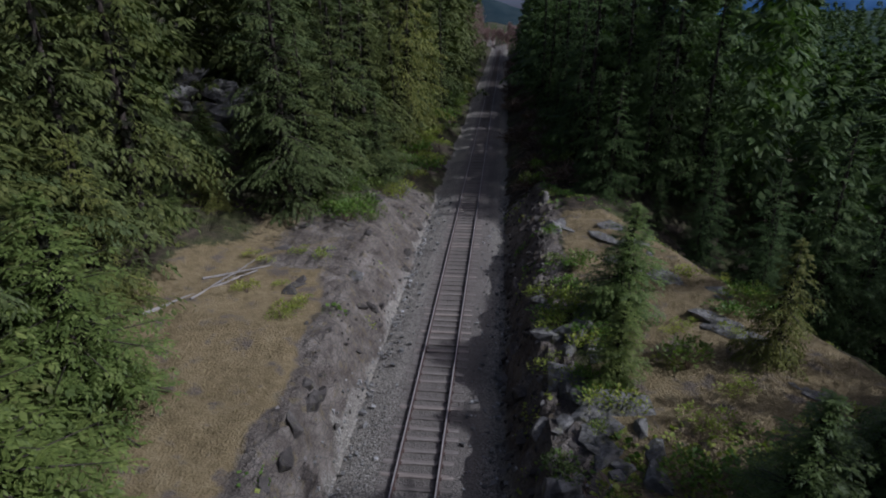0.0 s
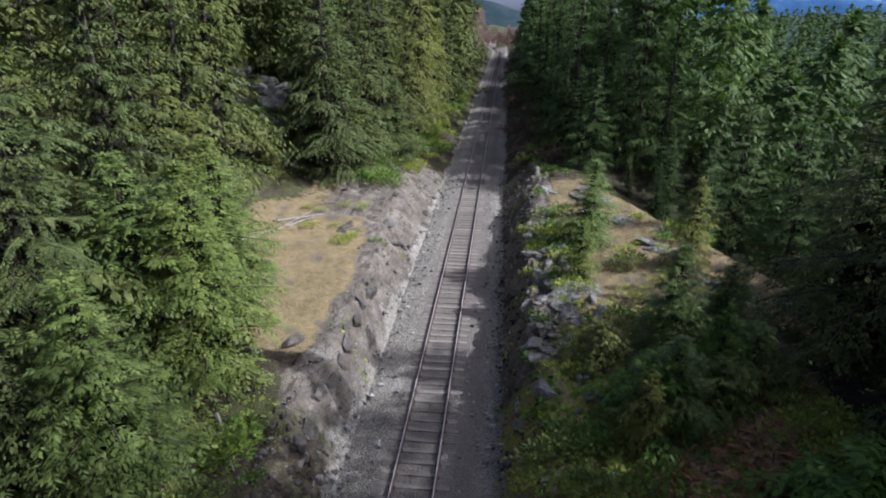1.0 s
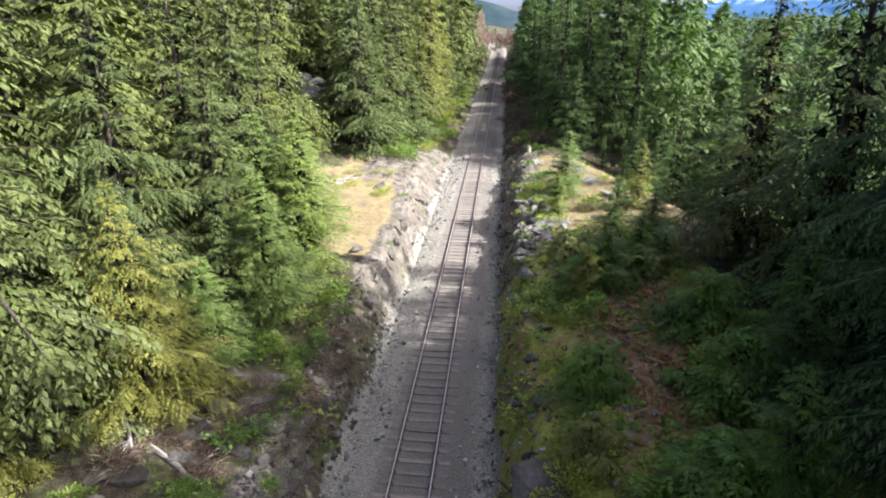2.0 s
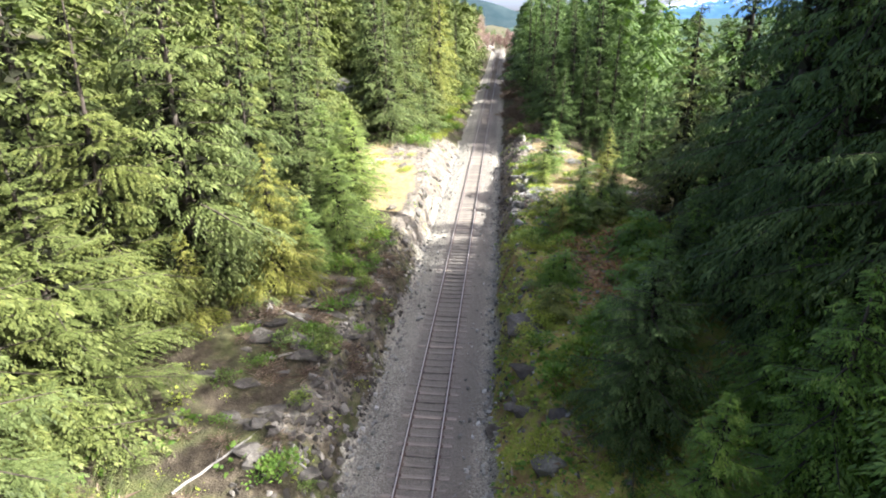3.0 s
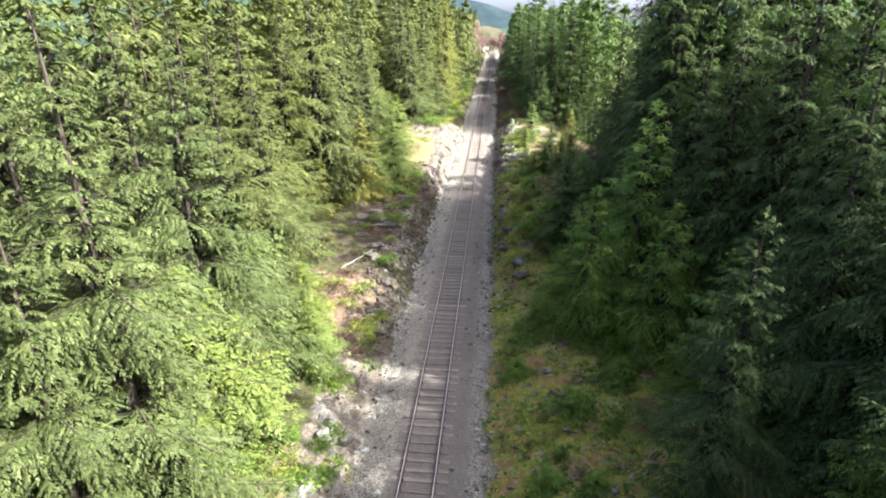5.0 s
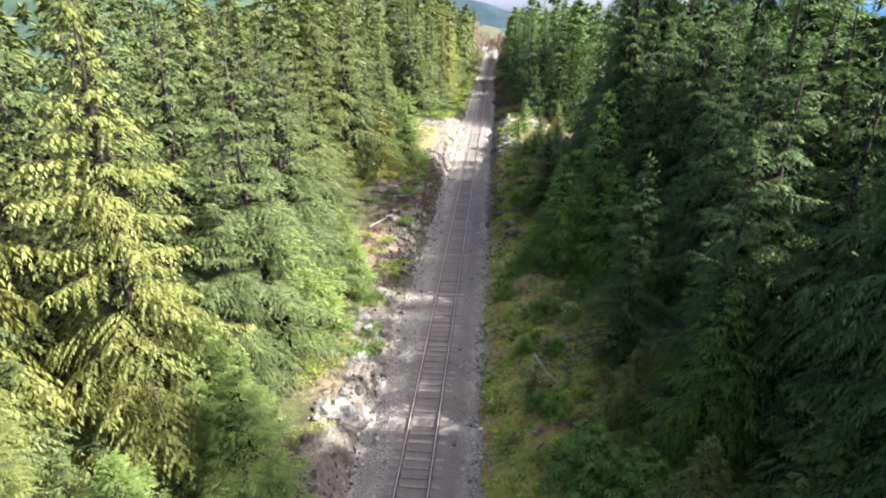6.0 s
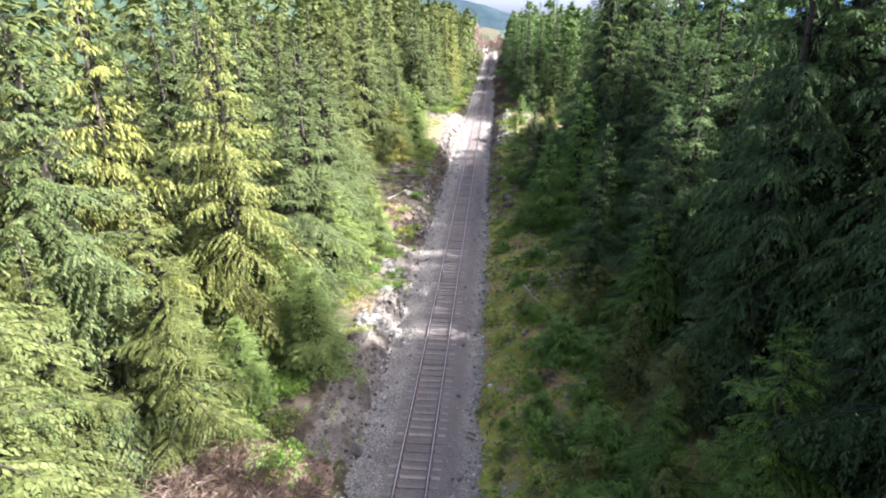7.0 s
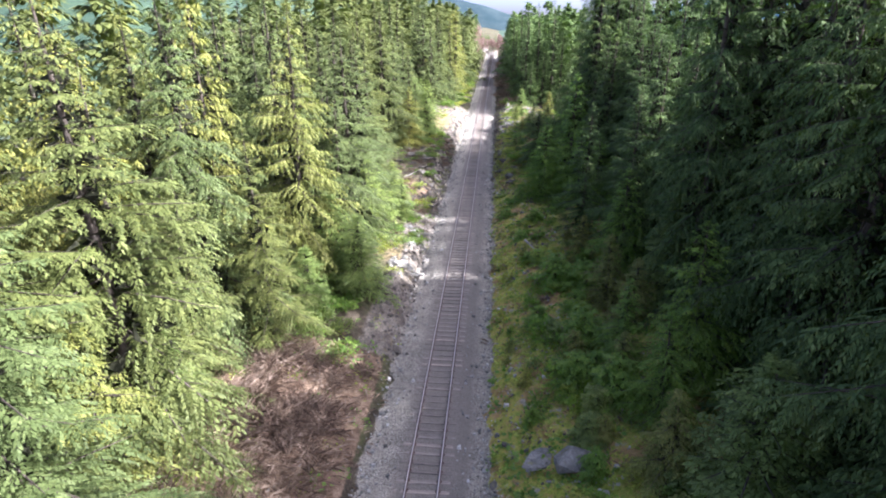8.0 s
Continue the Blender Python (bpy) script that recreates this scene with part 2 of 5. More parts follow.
# ---------- mesh helpers ----------
def mesh_of(name, verts, faces, material, smooth=False):
    me = bpy.data.meshes.new(name)
    me.from_pydata([tuple(v) for v in verts] if not isinstance(verts, np.ndarray) else verts.tolist(), [], faces if not isinstance(faces, np.ndarray) else faces.tolist())
    me.materials.append(material)
    if smooth:
        me.polygons.foreach_set("use_smooth", [True] * len(me.polygons))
    me.update()
    return me


def child(name, me, parent, label="", kind=""):
    ob = new(name, me)
    ob.parent = parent
    return tagged(ob, label=label, kind=kind)


# ---------- the lie of the land ----------
def track_z(y):
    u = np.clip(y, -200, 420) / 100
    return 0.581 * u + 0.418 * u * u * np.where(u < 0, 0.2, 1)


def track_x(y):
    y = np.clip(y, 0, 420)
    u = y / 100
    return 0.181 * u * u - np.maximum(y - 300, 0) ** 2 / 300


# along the line: distance, where the bank's brow lies and how high, height 12 m out
LEFT_BANK = [(-50, 6, .3, 2), (15, 6.2, .3, 1.3), (26, 6, .3, 1.3), (32, 4.7, 1.0, 1.8), (42, 4.3, 1.35, 2), (46, 3.9, 1.1, 2), (53, 5, .5, 1.6), (62, 6, .3, 1.3),
             (66, 5.6, 1.1, 2.0), (71, 5.3, 1.9, 2.3), (77, 4.6, 2.1, 2.6), (86, 4.1, 2.0, 2.8), (95, 4.4, 2.45, 3), (103, 4.0, 2.7, 3.2), (112, 5.0, 2.6, 3.4), (126, 6.0, 2.2, 3.6), (136, 6, 1.2, 3.0), (500, 6, 1, 3)]
RIGHT_BANK = [(-50, 6, 1.4, 2.5), (15, 6, 1.4, 2.5), (36, 6.1, 1.4, 2.6), (47, 6.2, 1.6, 2.8), (58, 6.2, 1.3, 2.6), (65, 6.4, 0.9, 2.2), (70, 5.8, 1.3, 2.4), (77, 4.4, 2.8, 2.8),
              (90, 4.5, 2.4, 2.6), (100, 4.4, 2.4, 3.1), (108, 4.2, 2.5, 3.2), (118, 5, 2.6, 3.2), (128, 5.8, 2.1, 3), (140, 6, 1.4, 2.8), (500, 6, 1.2, 2.8)]
LB, RB = np.array(LEFT_BANK, float), np.array(RIGHT_BANK, float)
FOOT = 2.95


def smooth01(t):
    t = np.clip(t, 0, 1)
    return t * t * (3 - 2 * t)


def wave(y, phase):
    """Uneven wandering along the line, within about one either way."""
    return 0.5 * np.sin(y * 0.61 + phase * 5) + 0.3 * np.sin(y * 1.37 + phase * 9 + 1) + 0.2 * np.sin(y * 2.9 + phase * 3)


def bank(d, y, tab):
    """Height over the track at d metres out on one side."""
    brow, high, back = (np.interp(y, tab[:, 0], tab[:, k]) for k in (1, 2, 3))
    brow = brow + wave(y, tab[0, 2]) * 0.45
    high = high + wave(y * 1.7, 3 + tab[0, 2]) * 0.3
    bed = np.interp(d, (0, 0.65, 0.9, 1.3, 1.8, FOOT), (-0.062, -0.055, -0.02, -0.026, -0.075, -0.38)) + 0.018 * np.sin(y * 7.3 + d * 3) * np.sin(y * 2.9 - d * 5)
    rise = -0.38 + (high + 0.38) * np.clip((d - FOOT) / (brow - FOOT), 0, 1) ** 0.85
    beyond = high + (back - high) * np.clip((d - brow) / (12 - brow), 0, 1)
    return np.where(d < FOOT, bed, np.where(d < brow, rise, beyond))


def base_height(x, y):
    x, y = np.asarray(x, float), np.asarray(y, float)
    s = x - track_x(y)
    d = np.abs(s)
    h = np.where(s < 0, bank(d, y, LB), bank(d, y, RB))
    uphill = 0.10 + 0.24 * smooth01((y - 95) / 40)
    h = h + np.where(s < -12, (np.minimum(d, 90) - 12) * uphill, 0)
    h = h - np.where(s > 17, (np.minimum(d, 60) - 17) * 0.2 - (np.clip(d, 60, 460) - 60) * 0.055, 0)
    crest = np.interp(y, (96, 100, 106, 113, 120, 126), (19, 18, 15.5, 12.5, 9.8, 9))
    over = np.clip(s - crest, 0, 9) * smooth01((y - 94) / 5) * (1 - smooth01((y - 124) / 8))
    return track_z(y) + h - 0.55 * over


def zones(x, y):
    s = x - track_x(y)
    d = np.abs(s)
    left, right = s < 0, s > 0
    z = {}
    z["gravel"] = 1 - smooth01((d + 0.3 * wave(y, 1.0 + left) + 0.15 * wave(y * 4.3, 2.0 + left) - 2.75) / 0.75)
    z["oily"] = 1 - smooth01((d - 1.0 - 0.8 * right) / 0.7)
    along = lambda a, b, w=3.0: smooth01((y - a) / w) * (1 - smooth01((y - b) / w))
    lb, rb = np.interp(y, LB[:, 0], LB[:, 1]), np.interp(y, RB[:, 0], RB[:, 1])
    face_l = left * (1 - smooth01((d - lb - 0.4) / 1.0))
    face_r = right * (1 - smooth01((d - rb - 0.6) / 1.5))
    # left rock thinned at 66-92: darker floor paints in both dark stone and shade
    z["rock"] = np.clip((0.82 + 0.3 * wave(y * 1.9 + d * 2.3, 2.0)) * (face_l * (along(29, 56) + 0.6 * along(56, 66) + 0.4 * along(66, 92) + along(92, 132))
                        + left * 0.3 * along(70, 84) * (1 - smooth01((d - 9) / 3)) * smooth01((d - 3.5) / 0.5) + face_r * (along(96, 130) + 0.45 * along(64, 96) + 0.3 * along(-40, 64))
                        + left * 0.8 * along(110, 128) * (1 - smooth01((d - 9) / 2)) + right * 0.34 * along(98, 122) * smooth01((d - 8) / 2) * (1 - smooth01((d - 16) / 2))), 0, 1)
    z["straw"] = np.clip(left * along(95, 112) * smooth01((d - lb - 0.2) / 0.8) * (1 - smooth01((d - 12.5) / 2)) + left * 0.55 * along(108, 128) * smooth01((d - 5) / 2) * (1 - smooth01((d - 11) / 2))
                         + right * along(96, 122) * smooth01((d - 5.5) / 1.5) * (1 - smooth01((d - np.interp(y, (100, 106, 113, 120), (18, 16, 13, 10))) / 1.5)) + left * 0.5 * along(41, 50) * smooth01((d - 3.4) / 0.6) * (1 - smooth01((d - 7) / 2)), 0, 1)
    z["moss"] = np.clip(right * (along(-40, 72) + along(72, 100)) * (1 - smooth01((d - 13) / 3)) + 0.15 * left * along(74, 96) * (1 - smooth01((d - 7) / 2)), 0, 1)
    z["rust"] = right * along(78, 98)
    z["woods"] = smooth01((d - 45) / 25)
    z["bracken"] = np.clip(left * (along(-40, 29) * smooth01((d - 3.3) / 0.8) + along(58, 66) * smooth01((d - 4.2) / 0.9)) * (1 - smooth01((d - 13) / 2)) + right * along(81, 93) * smooth01((d - 6.6) / 1.2) * (1 - smooth01((d - 11.5) / 2)) + right * 0.25 * along(20, 60) * smooth01((d - 6.5) / 1.0) * (1 - smooth01((d - 14) / 4)), 0, 1)
    return z


def rough_land(x, y, rock, gravel):
    """Craggy steps on bare rock, soft hummocks elsewhere."""
    p = Vector((x * 0.9, y * 0.75, 0))
    hum = noise.fractal(Vector((x * 0.22, y * 0.22, 3)), 1.0, 2.0, 4) * 0.22
    fine = noise.noise(Vector((x * 0.8, y * 0.8, 9))) * 0.05
    if rock > 0.15:
        q = Vector((x * 1.7, y * 1.15, 0)) + noise.noise_vector(p * 0.8) * 0.6
        dist, pts = noise.voronoi(q)
        step = noise.cell(pts[0] * 7.3) * 0.17 + noise.noise(Vector((x * 4, y * 4, 1))) * 0.10 + noise.noise(Vector((x * 0.9, y * 0.9, 5))) * 0.22 - (0.12 if dist[1] - dist[0] < 0.12 else 0) - 0.1
        hum = hum * (1 - rock) + step * (0.65 if x < 0 else 1.0) * rock
    return (hum + fine) * (1 - gravel)


def spread(lo, hi, step, reach, grow=1.22):
    """Even steps between lo and hi, then steps that grow out to reach on both sides."""
    mid = list(np.arange(lo, hi + step * 0.5, step))
    out, a, s = [], mid[-1], step
    while a < reach[1]:
        s *= grow
        a += s
        out.append(a)
    back, a, s = [], lo, step
    while a > reach[0]:
        s *= grow
        a -= s
        back.append(a)
    return np.array(back[::-1] + mid + out)


def build_ground():
    xs = spread(-13.5, 17, 0.27, (-4200, 4200))
    ys = spread(10, 150, 0.36, (-3000, 4600))
    gx, gy = np.meshgrid(xs, ys)
    x, y = gx.ravel(), gy.ravel()
    z = base_height(x, y)
    zz = zones(x, y)
    near = (np.abs(x) < 70) & (y > -20) & (y < 330)
    add = np.zeros_like(z)
    for i in np.nonzero(near)[0]:
        if zz["gravel"][i] < 0.98:
            add[i] = rough_land(x[i], y[i], zz["rock"][i], zz["gravel"][i])
    z = z + add
    nx, ny = len(xs), len(ys)
    idx = np.arange(nx * ny).reshape(ny, nx)
    faces = np.stack([idx[:-1, :-1], idx[:-1, 1:], idx[1:, 1:], idx[1:, :-1]], -1).reshape(-1, 4)
    me = mesh_of("ground", np.stack([x, y, z], 1), faces, GROUND)
    for name, val in zz.items():
        me.attributes.new(name, "FLOAT", "POINT").data.foreach_set("value", val.astype(np.float32))
    rock = zz["rock"][faces].mean(1)
    me.polygons.foreach_set("use_smooth", (rock < 0.5).tolist())
    tagged(new("ground", me), "railway cutting of gravel, bare rock, moss and dry grass", "ground", kind="structure")
    return xs, ys, z.reshape(ny, nx)


GX, GY, GZ = build_ground()


def land(x, y):
    """Height of the built ground at a place."""
    i = int(np.clip(np.searchsorted(GX, x) - 1, 0, len(GX) - 2))
    j = int(np.clip(np.searchsorted(GY, y) - 1, 0, len(GY) - 2))
    u, v = (x - GX[i]) / (GX[i + 1] - GX[i]), (y - GY[j]) / (GY[j + 1] - GY[j])
    return float((GZ[j, i] * (1 - u) + GZ[j, i + 1] * u) * (1 - v) + (GZ[j + 1, i] * (1 - u) + GZ[j + 1, i + 1] * u) * v)


# ---------- far hills ----------
def ridge(name, az0, az1, dist, profile, depth, material, label, seed, snow=False):
    """A hill that runs from azimuth az0 to az1 (degrees from +y towards +x), with heights by azimuth."""
    na, nr = 160, 26
    az = np.radians(np.linspace(az0, az1, na))
    prof = np.array(profile)
    crest = np.interp(np.degrees(az), prof[:, 0], prof[:, 1])
    verts, sn = [], []
    for r in range(nr):
        f = r / (nr - 1)
        for a, c in zip(az, crest):
            p = Vector((a * 40, f * 6, seed))
            rad = dist + depth * f + 15 * noise.noise(p * 1.3)
            up = math.sin(min(f / 0.6, 1) * math.pi / 2) if f < 0.6 else math.cos((f - 0.6) / 0.4 * math.pi / 2)
            fold = noise.fractal(p * 0.8, 1.0, 2.0, 5)
            hgt = -60 + (c + 60) * up * (1 + 0.03 * fold * (1 - abs(f - 0.6))) + 0.012 * c * noise.noise(p * 9)
            verts.append((rad * math.sin(a), rad * math.cos(a), hgt))
            sn.append(max(0.0, min(1.0, (hgt / max(c, 1) - 0.72) * 5)) if snow else 0.0)
    faces = [(r * na + i, r * na + i + 1, (r + 1) * na + i + 1, (r + 1) * na + i) for r in range(nr - 1) for i in range(na - 1)]
    me = mesh_of(name, verts, faces, material, True)
    me.attributes.new("snow", "FLOAT", "POINT").data.foreach_set("value", sn)
    tagged(new(name, me), label, "hill", kind="structure")


# the haze of distance is painted into these blue base colours
NEAR_HILL = hill_mat("haze_blue_hill", (0.022, 0.036, 0.042), (0.040, 0.056, 0.060), False)
FAR_HILL = hill_mat("haze_blue_mountain", (0.045, 0.10, 0.21), (0.075, 0.145, 0.27), True)
ridge("backdrop_hill", -60, 24, 1700, [(-60, 230), (-30, 210), (-8, 125), (-3, 92), (-1, 78), (2, 45), (6, 36), (24, 22)], 500, NEAR_HILL, "wooded hill closing the valley ahead, tinted blue for haze", 4)
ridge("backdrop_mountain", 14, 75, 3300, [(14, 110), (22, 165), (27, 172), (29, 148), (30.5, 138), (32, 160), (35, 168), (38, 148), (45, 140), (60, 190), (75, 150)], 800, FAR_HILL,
      "mountains with patches of snow, haze painted as blue", 11, True)


# ---------- railway track ----------
TIE_STEP = 0.60


def build_track():
    root = tagged(new("railway_track"), "single railway track of rusty rails on weathered wooden ties", "railway track")
    root.location = (0, 40, float(track_z(40.0)))
    base = Vector(root.location)

    def spot(y):
        return Vector((float(track_x(y)), y, float(track_z(y)))) - base
    # rails: foot, web and head in section
    half = [(0.068, 0.0), (0.068, 0.012), (0.012, 0.03), (0.010, 0.115), (0.035, 0.128), (0.036, 0.152), (0.030, 0.163), (0.014, 0.168)]
    section = half + [(-a, b) for a, b in half[::-1]]
    n = len(section)
    stations = np.arange(-60, 420, 4.0)
    for side in (-1, 1):
        verts, worn = [], []
        for y in stations:
            c = spot(y)
            for a, b in section:
                verts.append((c.x + side * 0.7525 + a, c.y, c.z + 0.002 + b))
                worn.append(1.0 if b > 0.165 else 0.12 if b > 0.16 else 0.0)
        faces = [(k * n + i, k * n + (i + 1) % n, (k + 1) * n + (i + 1) % n, (k + 1) * n + i) for k in range(len(stations) - 1) for i in range(n)]
        me = mesh_of("rail", verts, faces, RAIL)
        me.attributes.new("worn", "FLOAT", "POINT").data.foreach_set("value", worn)
        child("rail", me, root, "rusty steel rail with a worn bright head")
    # ties: squared timbers with worn corners and split ends
    ties = []
    for k in range(5):
        rnd = random.Random(k)
        bm = bmesh.new()
        bmesh.ops.create_cube(bm, size=1)
        for v in bm.verts:
            v.co = Vector((v.co.x * (2.58 + rnd.uniform(-.08, .08)), v.co.y * 0.225, v.co.z * 0.17 - 0.085))
            v.co += Vector((0, rnd.uniform(-.012, .012), rnd.uniform(-.012, .008)))
        bmesh.ops.bevel(bm, geom=[e for e in bm.edges if abs(e.verts[0].co.x - e.verts[1].co.x) > 1 and e.verts[0].co.z > -0.1], offset=0.02, segments=1, affect="EDGES")
        me = bpy.data.meshes.new("tie")
        bm.to_mesh(me)
        bm.free()
        me.materials.append(TIE)
        ties.append(me)
    rnd = random.Random(5)
    far_v, far_f = [], []
    y, count = 6.0, 0
    while y < 330:
        y += TIE_STEP + rnd.uniform(-.035, .035)
        c = spot(y) + Vector((rnd.uniform(-.06, .06), 0, rnd.uniform(-.02, .006)))
        turn = rnd.uniform(-1.6, 1.6)
        if y < 180 and count < 298:
            ob = child("tie", ties[rnd.randrange(5)], root)
            ob.matrix_local = Matrix.Translation(c) @ pose(0, 0, 0, 0, 0, turn)
            count += 1
        else:
            o = len(far_v)
            far_v += [(c.x + a * 1.29, c.y + b * 0.11, c.z + h) for h in (-0.15, 0.0) for a, b in ((-1, -1), (1, -1), (1, 1), (-1, 1))]
            far_f += [(o + 4, o + 5, o + 6, o + 7), (o, o + 1, o + 5, o + 4), (o + 1, o + 2, o + 6, o + 5), (o + 2, o + 3, o + 7, o + 6), (o + 3, o, o + 4, o + 7)]
    child("distant_tie_bed", mesh_of("distant_tie_bed", far_v, far_f, TIE), root, kind="stuff")
    # steel plates between rail and tie
    pv, pf = [], []
    for y in np.arange(12, 110, TIE_STEP):
        c = spot(y)
        for side in (-1, 1):
            o = len(pv)
            pv += [(c.x + side * 0.7525 + a * 0.12, c.y + b * 0.08, c.z + h) for h in (-0.012, 0.006) for a, b in ((-1, -1), (1, -1), (1, 1), (-1, 1))]
            pf += [(o + 4, o + 5, o + 6, o + 7), (o, o + 1, o + 5, o + 4), (o + 1, o + 2, o + 6, o + 5), (o + 2, o + 3, o + 7, o + 6), (o + 3, o, o + 4, o + 7)]
    plates = mesh_of("plating", pv, pf, RAIL)
    child("plating", plates, root, "rusty tie plates", kind="stuff")


build_track()


# ---------- trees ----------
def kites(base, way, length, width, droop, rng):
    """Folded lozenges, one for each twig: base, two shoulders, tip."""
    n = len(base)
    up = np.array([0, 0, 1.0])
    side = np.cross(way, up + rng.normal(0, 0.35, (n, 3)))
    side /= np.linalg.norm(side, axis=1, keepdims=True) + 1e-9
    mid = base + way * (length * 0.45)[:, None]
    drop = (up[None, :] * (width * 0.35)[:, None])
    v = np.stack([base, mid + side * width[:, None] - drop, base + way * length[:, None] - up[None, :] * (length * droop)[:, None], mid - side * width[:, None] - drop], 1)
    return v.reshape(-1, 3)


def kite_faces(n):
    i = np.arange(n)[:, None] * 4
    return np.concatenate([i + np.array([[0, 1, 2]]), i + np.array([[0, 2, 3]])], 1).reshape(-1, 3)


def conifer_mesh(seed, high, radius, branches, gap=0.32, step=0.15, spray=0.28, hang=0.0, start=0.03, taper=0.85, fan=0.42, limbs=True, inner=125, slim=0.25):
    """Crown and trunk of one conifer: tiers of flat fanned boughs. gap: between the side branches of a bough; step, spray: spacing
    and length of the needle sprays on them, slim their half width; hang: how far these hang down; fan: breadth of a bough against its length."""
    rng = np.random.default_rng(seed)
    crown, limb_v, limb_f = [], [], []
    golden, up = 2.39996, np.array([0, 0, 1.0])
    sway = rng.uniform(-1, 1, 2) * 0.02
    tiers = branches / 5
    for b in range(branches):
        f = start + (1 - start) * min(1.0, (b // 5 + 0.5 + rng.normal(0, 0.28)) / tiers)
        f = max(start, 1 - max(1 - f, 0.004) ** 1.12)
        z = f * high * 0.985
        az = b * golden + rng.normal(0, 0.35)
        reach = radius * ((1 - f) ** taper) * rng.uniform(0.5, 1.35) * (1 + 0.16 * math.sin(f * 17 + seed) + 0.12 * math.sin(az * 2 + seed)) + 0.2 + 0.1 * radius * (1 - f)
        if f < start + 0.12:
            reach *= rng.uniform(0.6, 1.0)
        rise = np.radians(np.interp(f, (0, 0.5, 0.85, 1), (-10, 2, 22, 58)) + rng.normal(0, 6)) - hang * 0.2
        sag = (0.16 + 0.22 * hang) * (1 - f * 0.7) * rng.uniform(0.6, 1.4)
        out = np.array([np.cos(az), np.sin(az), 0.0])
        roll = rng.normal(0, 0.16)
        across = np.array([-np.sin(az), np.cos(az), 0.0]) * math.cos(roll) + up * math.sin(roll)
        root = np.array([sway[0] * z, sway[1] * z, z])

        def along(q):
            return root + out * (q * reach * np.cos(rise))[:, None] + up * (q * reach * np.sin(rise) - sag * reach * q * q + 0.15 * reach * np.maximum(q - 0.7, 0) * (1 - hang))[:, None]
        # side branches, fanned in the plane of the bough
        n = max(2, int(reach / gap))
        s = 0.09 + 0.9 * (np.arange(n) + rng.uniform(0.1, 0.9, n)) / n
        s, sgn = np.concatenate([s, s + rng.uniform(-0.3, 0.3) / n]), np.repeat((-1.0, 1.0), n)
        shape = np.minimum((np.maximum(s, 0.03) / 0.3) ** 0.7, 1) * np.maximum((1.02 - s) / 0.72, 0.0) ** 0.7
        span = np.minimum(fan * reach * np.minimum(shape, 1), 1.6) * rng.uniform(0.6, 1.25, 2 * n) + spray * 0.5
        ang = np.radians(64 - 30 * s + rng.normal(0, 9, 2 * n))
        tilt = np.sin(rise) - 2 * sag * s
        way = out * np.cos(ang)[:, None] + across * (np.sin(ang) * sgn)[:, None] + up * (tilt * np.cos(ang) + rng.normal(0, 0.09, 2 * n))[:, None]
        lean = up + rng.normal(0, 0.16, (2 * n, 3))
        droop = 0.3 + 0.85 * hang
        # sprays of needles in pairs along each side branch, which overlap into a ragged mat
        m = np.maximum(2, np.ceil(span / step)).astype(int)
        i = np.repeat(np.repeat(np.arange(2 * n), m), 2)
        u = np.repeat((np.concatenate([np.arange(q) for q in m]) + 0.5) / np.repeat(m, m), 2) + rng.uniform(-0.4, 0.4, len(i)) / m[i]
        e = np.where(np.arange(len(i)) % 2, 1.0, -1.0)
        p = along(s)[i] + way[i] * (u * span[i])[:, None] - up * (droop * u * u * span[i])[:, None]
        t = way[i] - up * (2 * droop * u)[:, None]
        t /= np.linalg.norm(t, axis=1, keepdims=True)
        side = np.cross(t, lean[i])
        side /= np.linalg.norm(side, axis=1, keepdims=True) + 1e-9
        turn = np.radians(rng.uniform(32, 62, len(i))) * (1.15 - 0.6 * u)
        d = t * np.cos(turn)[:, None] + side * (np.sin(turn) * e)[:, None] - up * (0.1 + 0.45 * hang + rng.normal(0, 0.06, len(i)))[:, None]
        size = spray * rng.uniform(0.65, 1.3, len(i)) * (1.15 - 0.5 * u)
        wing = np.cross(d, lean[i])
        wing *= (size * rng.uniform(0.78, 1.2, len(i)) * slim / (np.linalg.norm(wing, axis=1) + 1e-9))[:, None]
        mid = p + d * (size * 0.45)[:, None] - up * (size * 0.05)[:, None]
        tip = p + d * size[:, None] - up * (size * (0.06 + 0.2 * hang))[:, None]
        crown.append(np.stack([p, mid + wing, tip, p, tip, mid - wing], 1).reshape(-1, 3))
        if limbs and reach > 0.9:
            o = len(limb_v)
            w = 0.012 + 0.012 * reach
            q = along(np.array([0.0, 0.45, 0.92]))
            for k, c in enumerate(q):
                r = w * (1 - k * 0.42)
                limb_v += [tuple(c + across * r), tuple(c - across * r), tuple(c + np.array([0, 0, -1.4 * r]))]
            for k in range(2):
                for j in range(3):
                    limb_f.append((o + k * 3 + j, o + k * 3 + (j + 1) % 3, o + k * 3 + 3 + (j + 1) % 3, o + k * 3 + 3 + j))
    # leader
    m = 40
    f = rng.uniform(0.93, 1.0, m)
    a = rng.uniform(0, 6.28, m)
    p = np.stack([sway[0] * f * high, sway[1] * f * high, f * high], 1)
    d = np.stack([np.cos(a), np.sin(a), np.full(m, 0.8)], 1) * (spray * 0.8)
    half = np.stack([-np.sin(a), np.cos(a), np.zeros(m)], 1) * spray * 0.2
    crown.append(np.stack([p - half, p + half, p + d], 1).reshape(-1, 3))
    cv = np.concatenate(crown)
    cf = np.arange(len(cv)).reshape(-1, 3)
    # trunk with root flare
    tv, tf = [], []
    levels = [0, 0.02, 0.06, 0.2, 0.4, 0.6, 0.8, 0.985]
    girth = 0.011 * high + 0.03
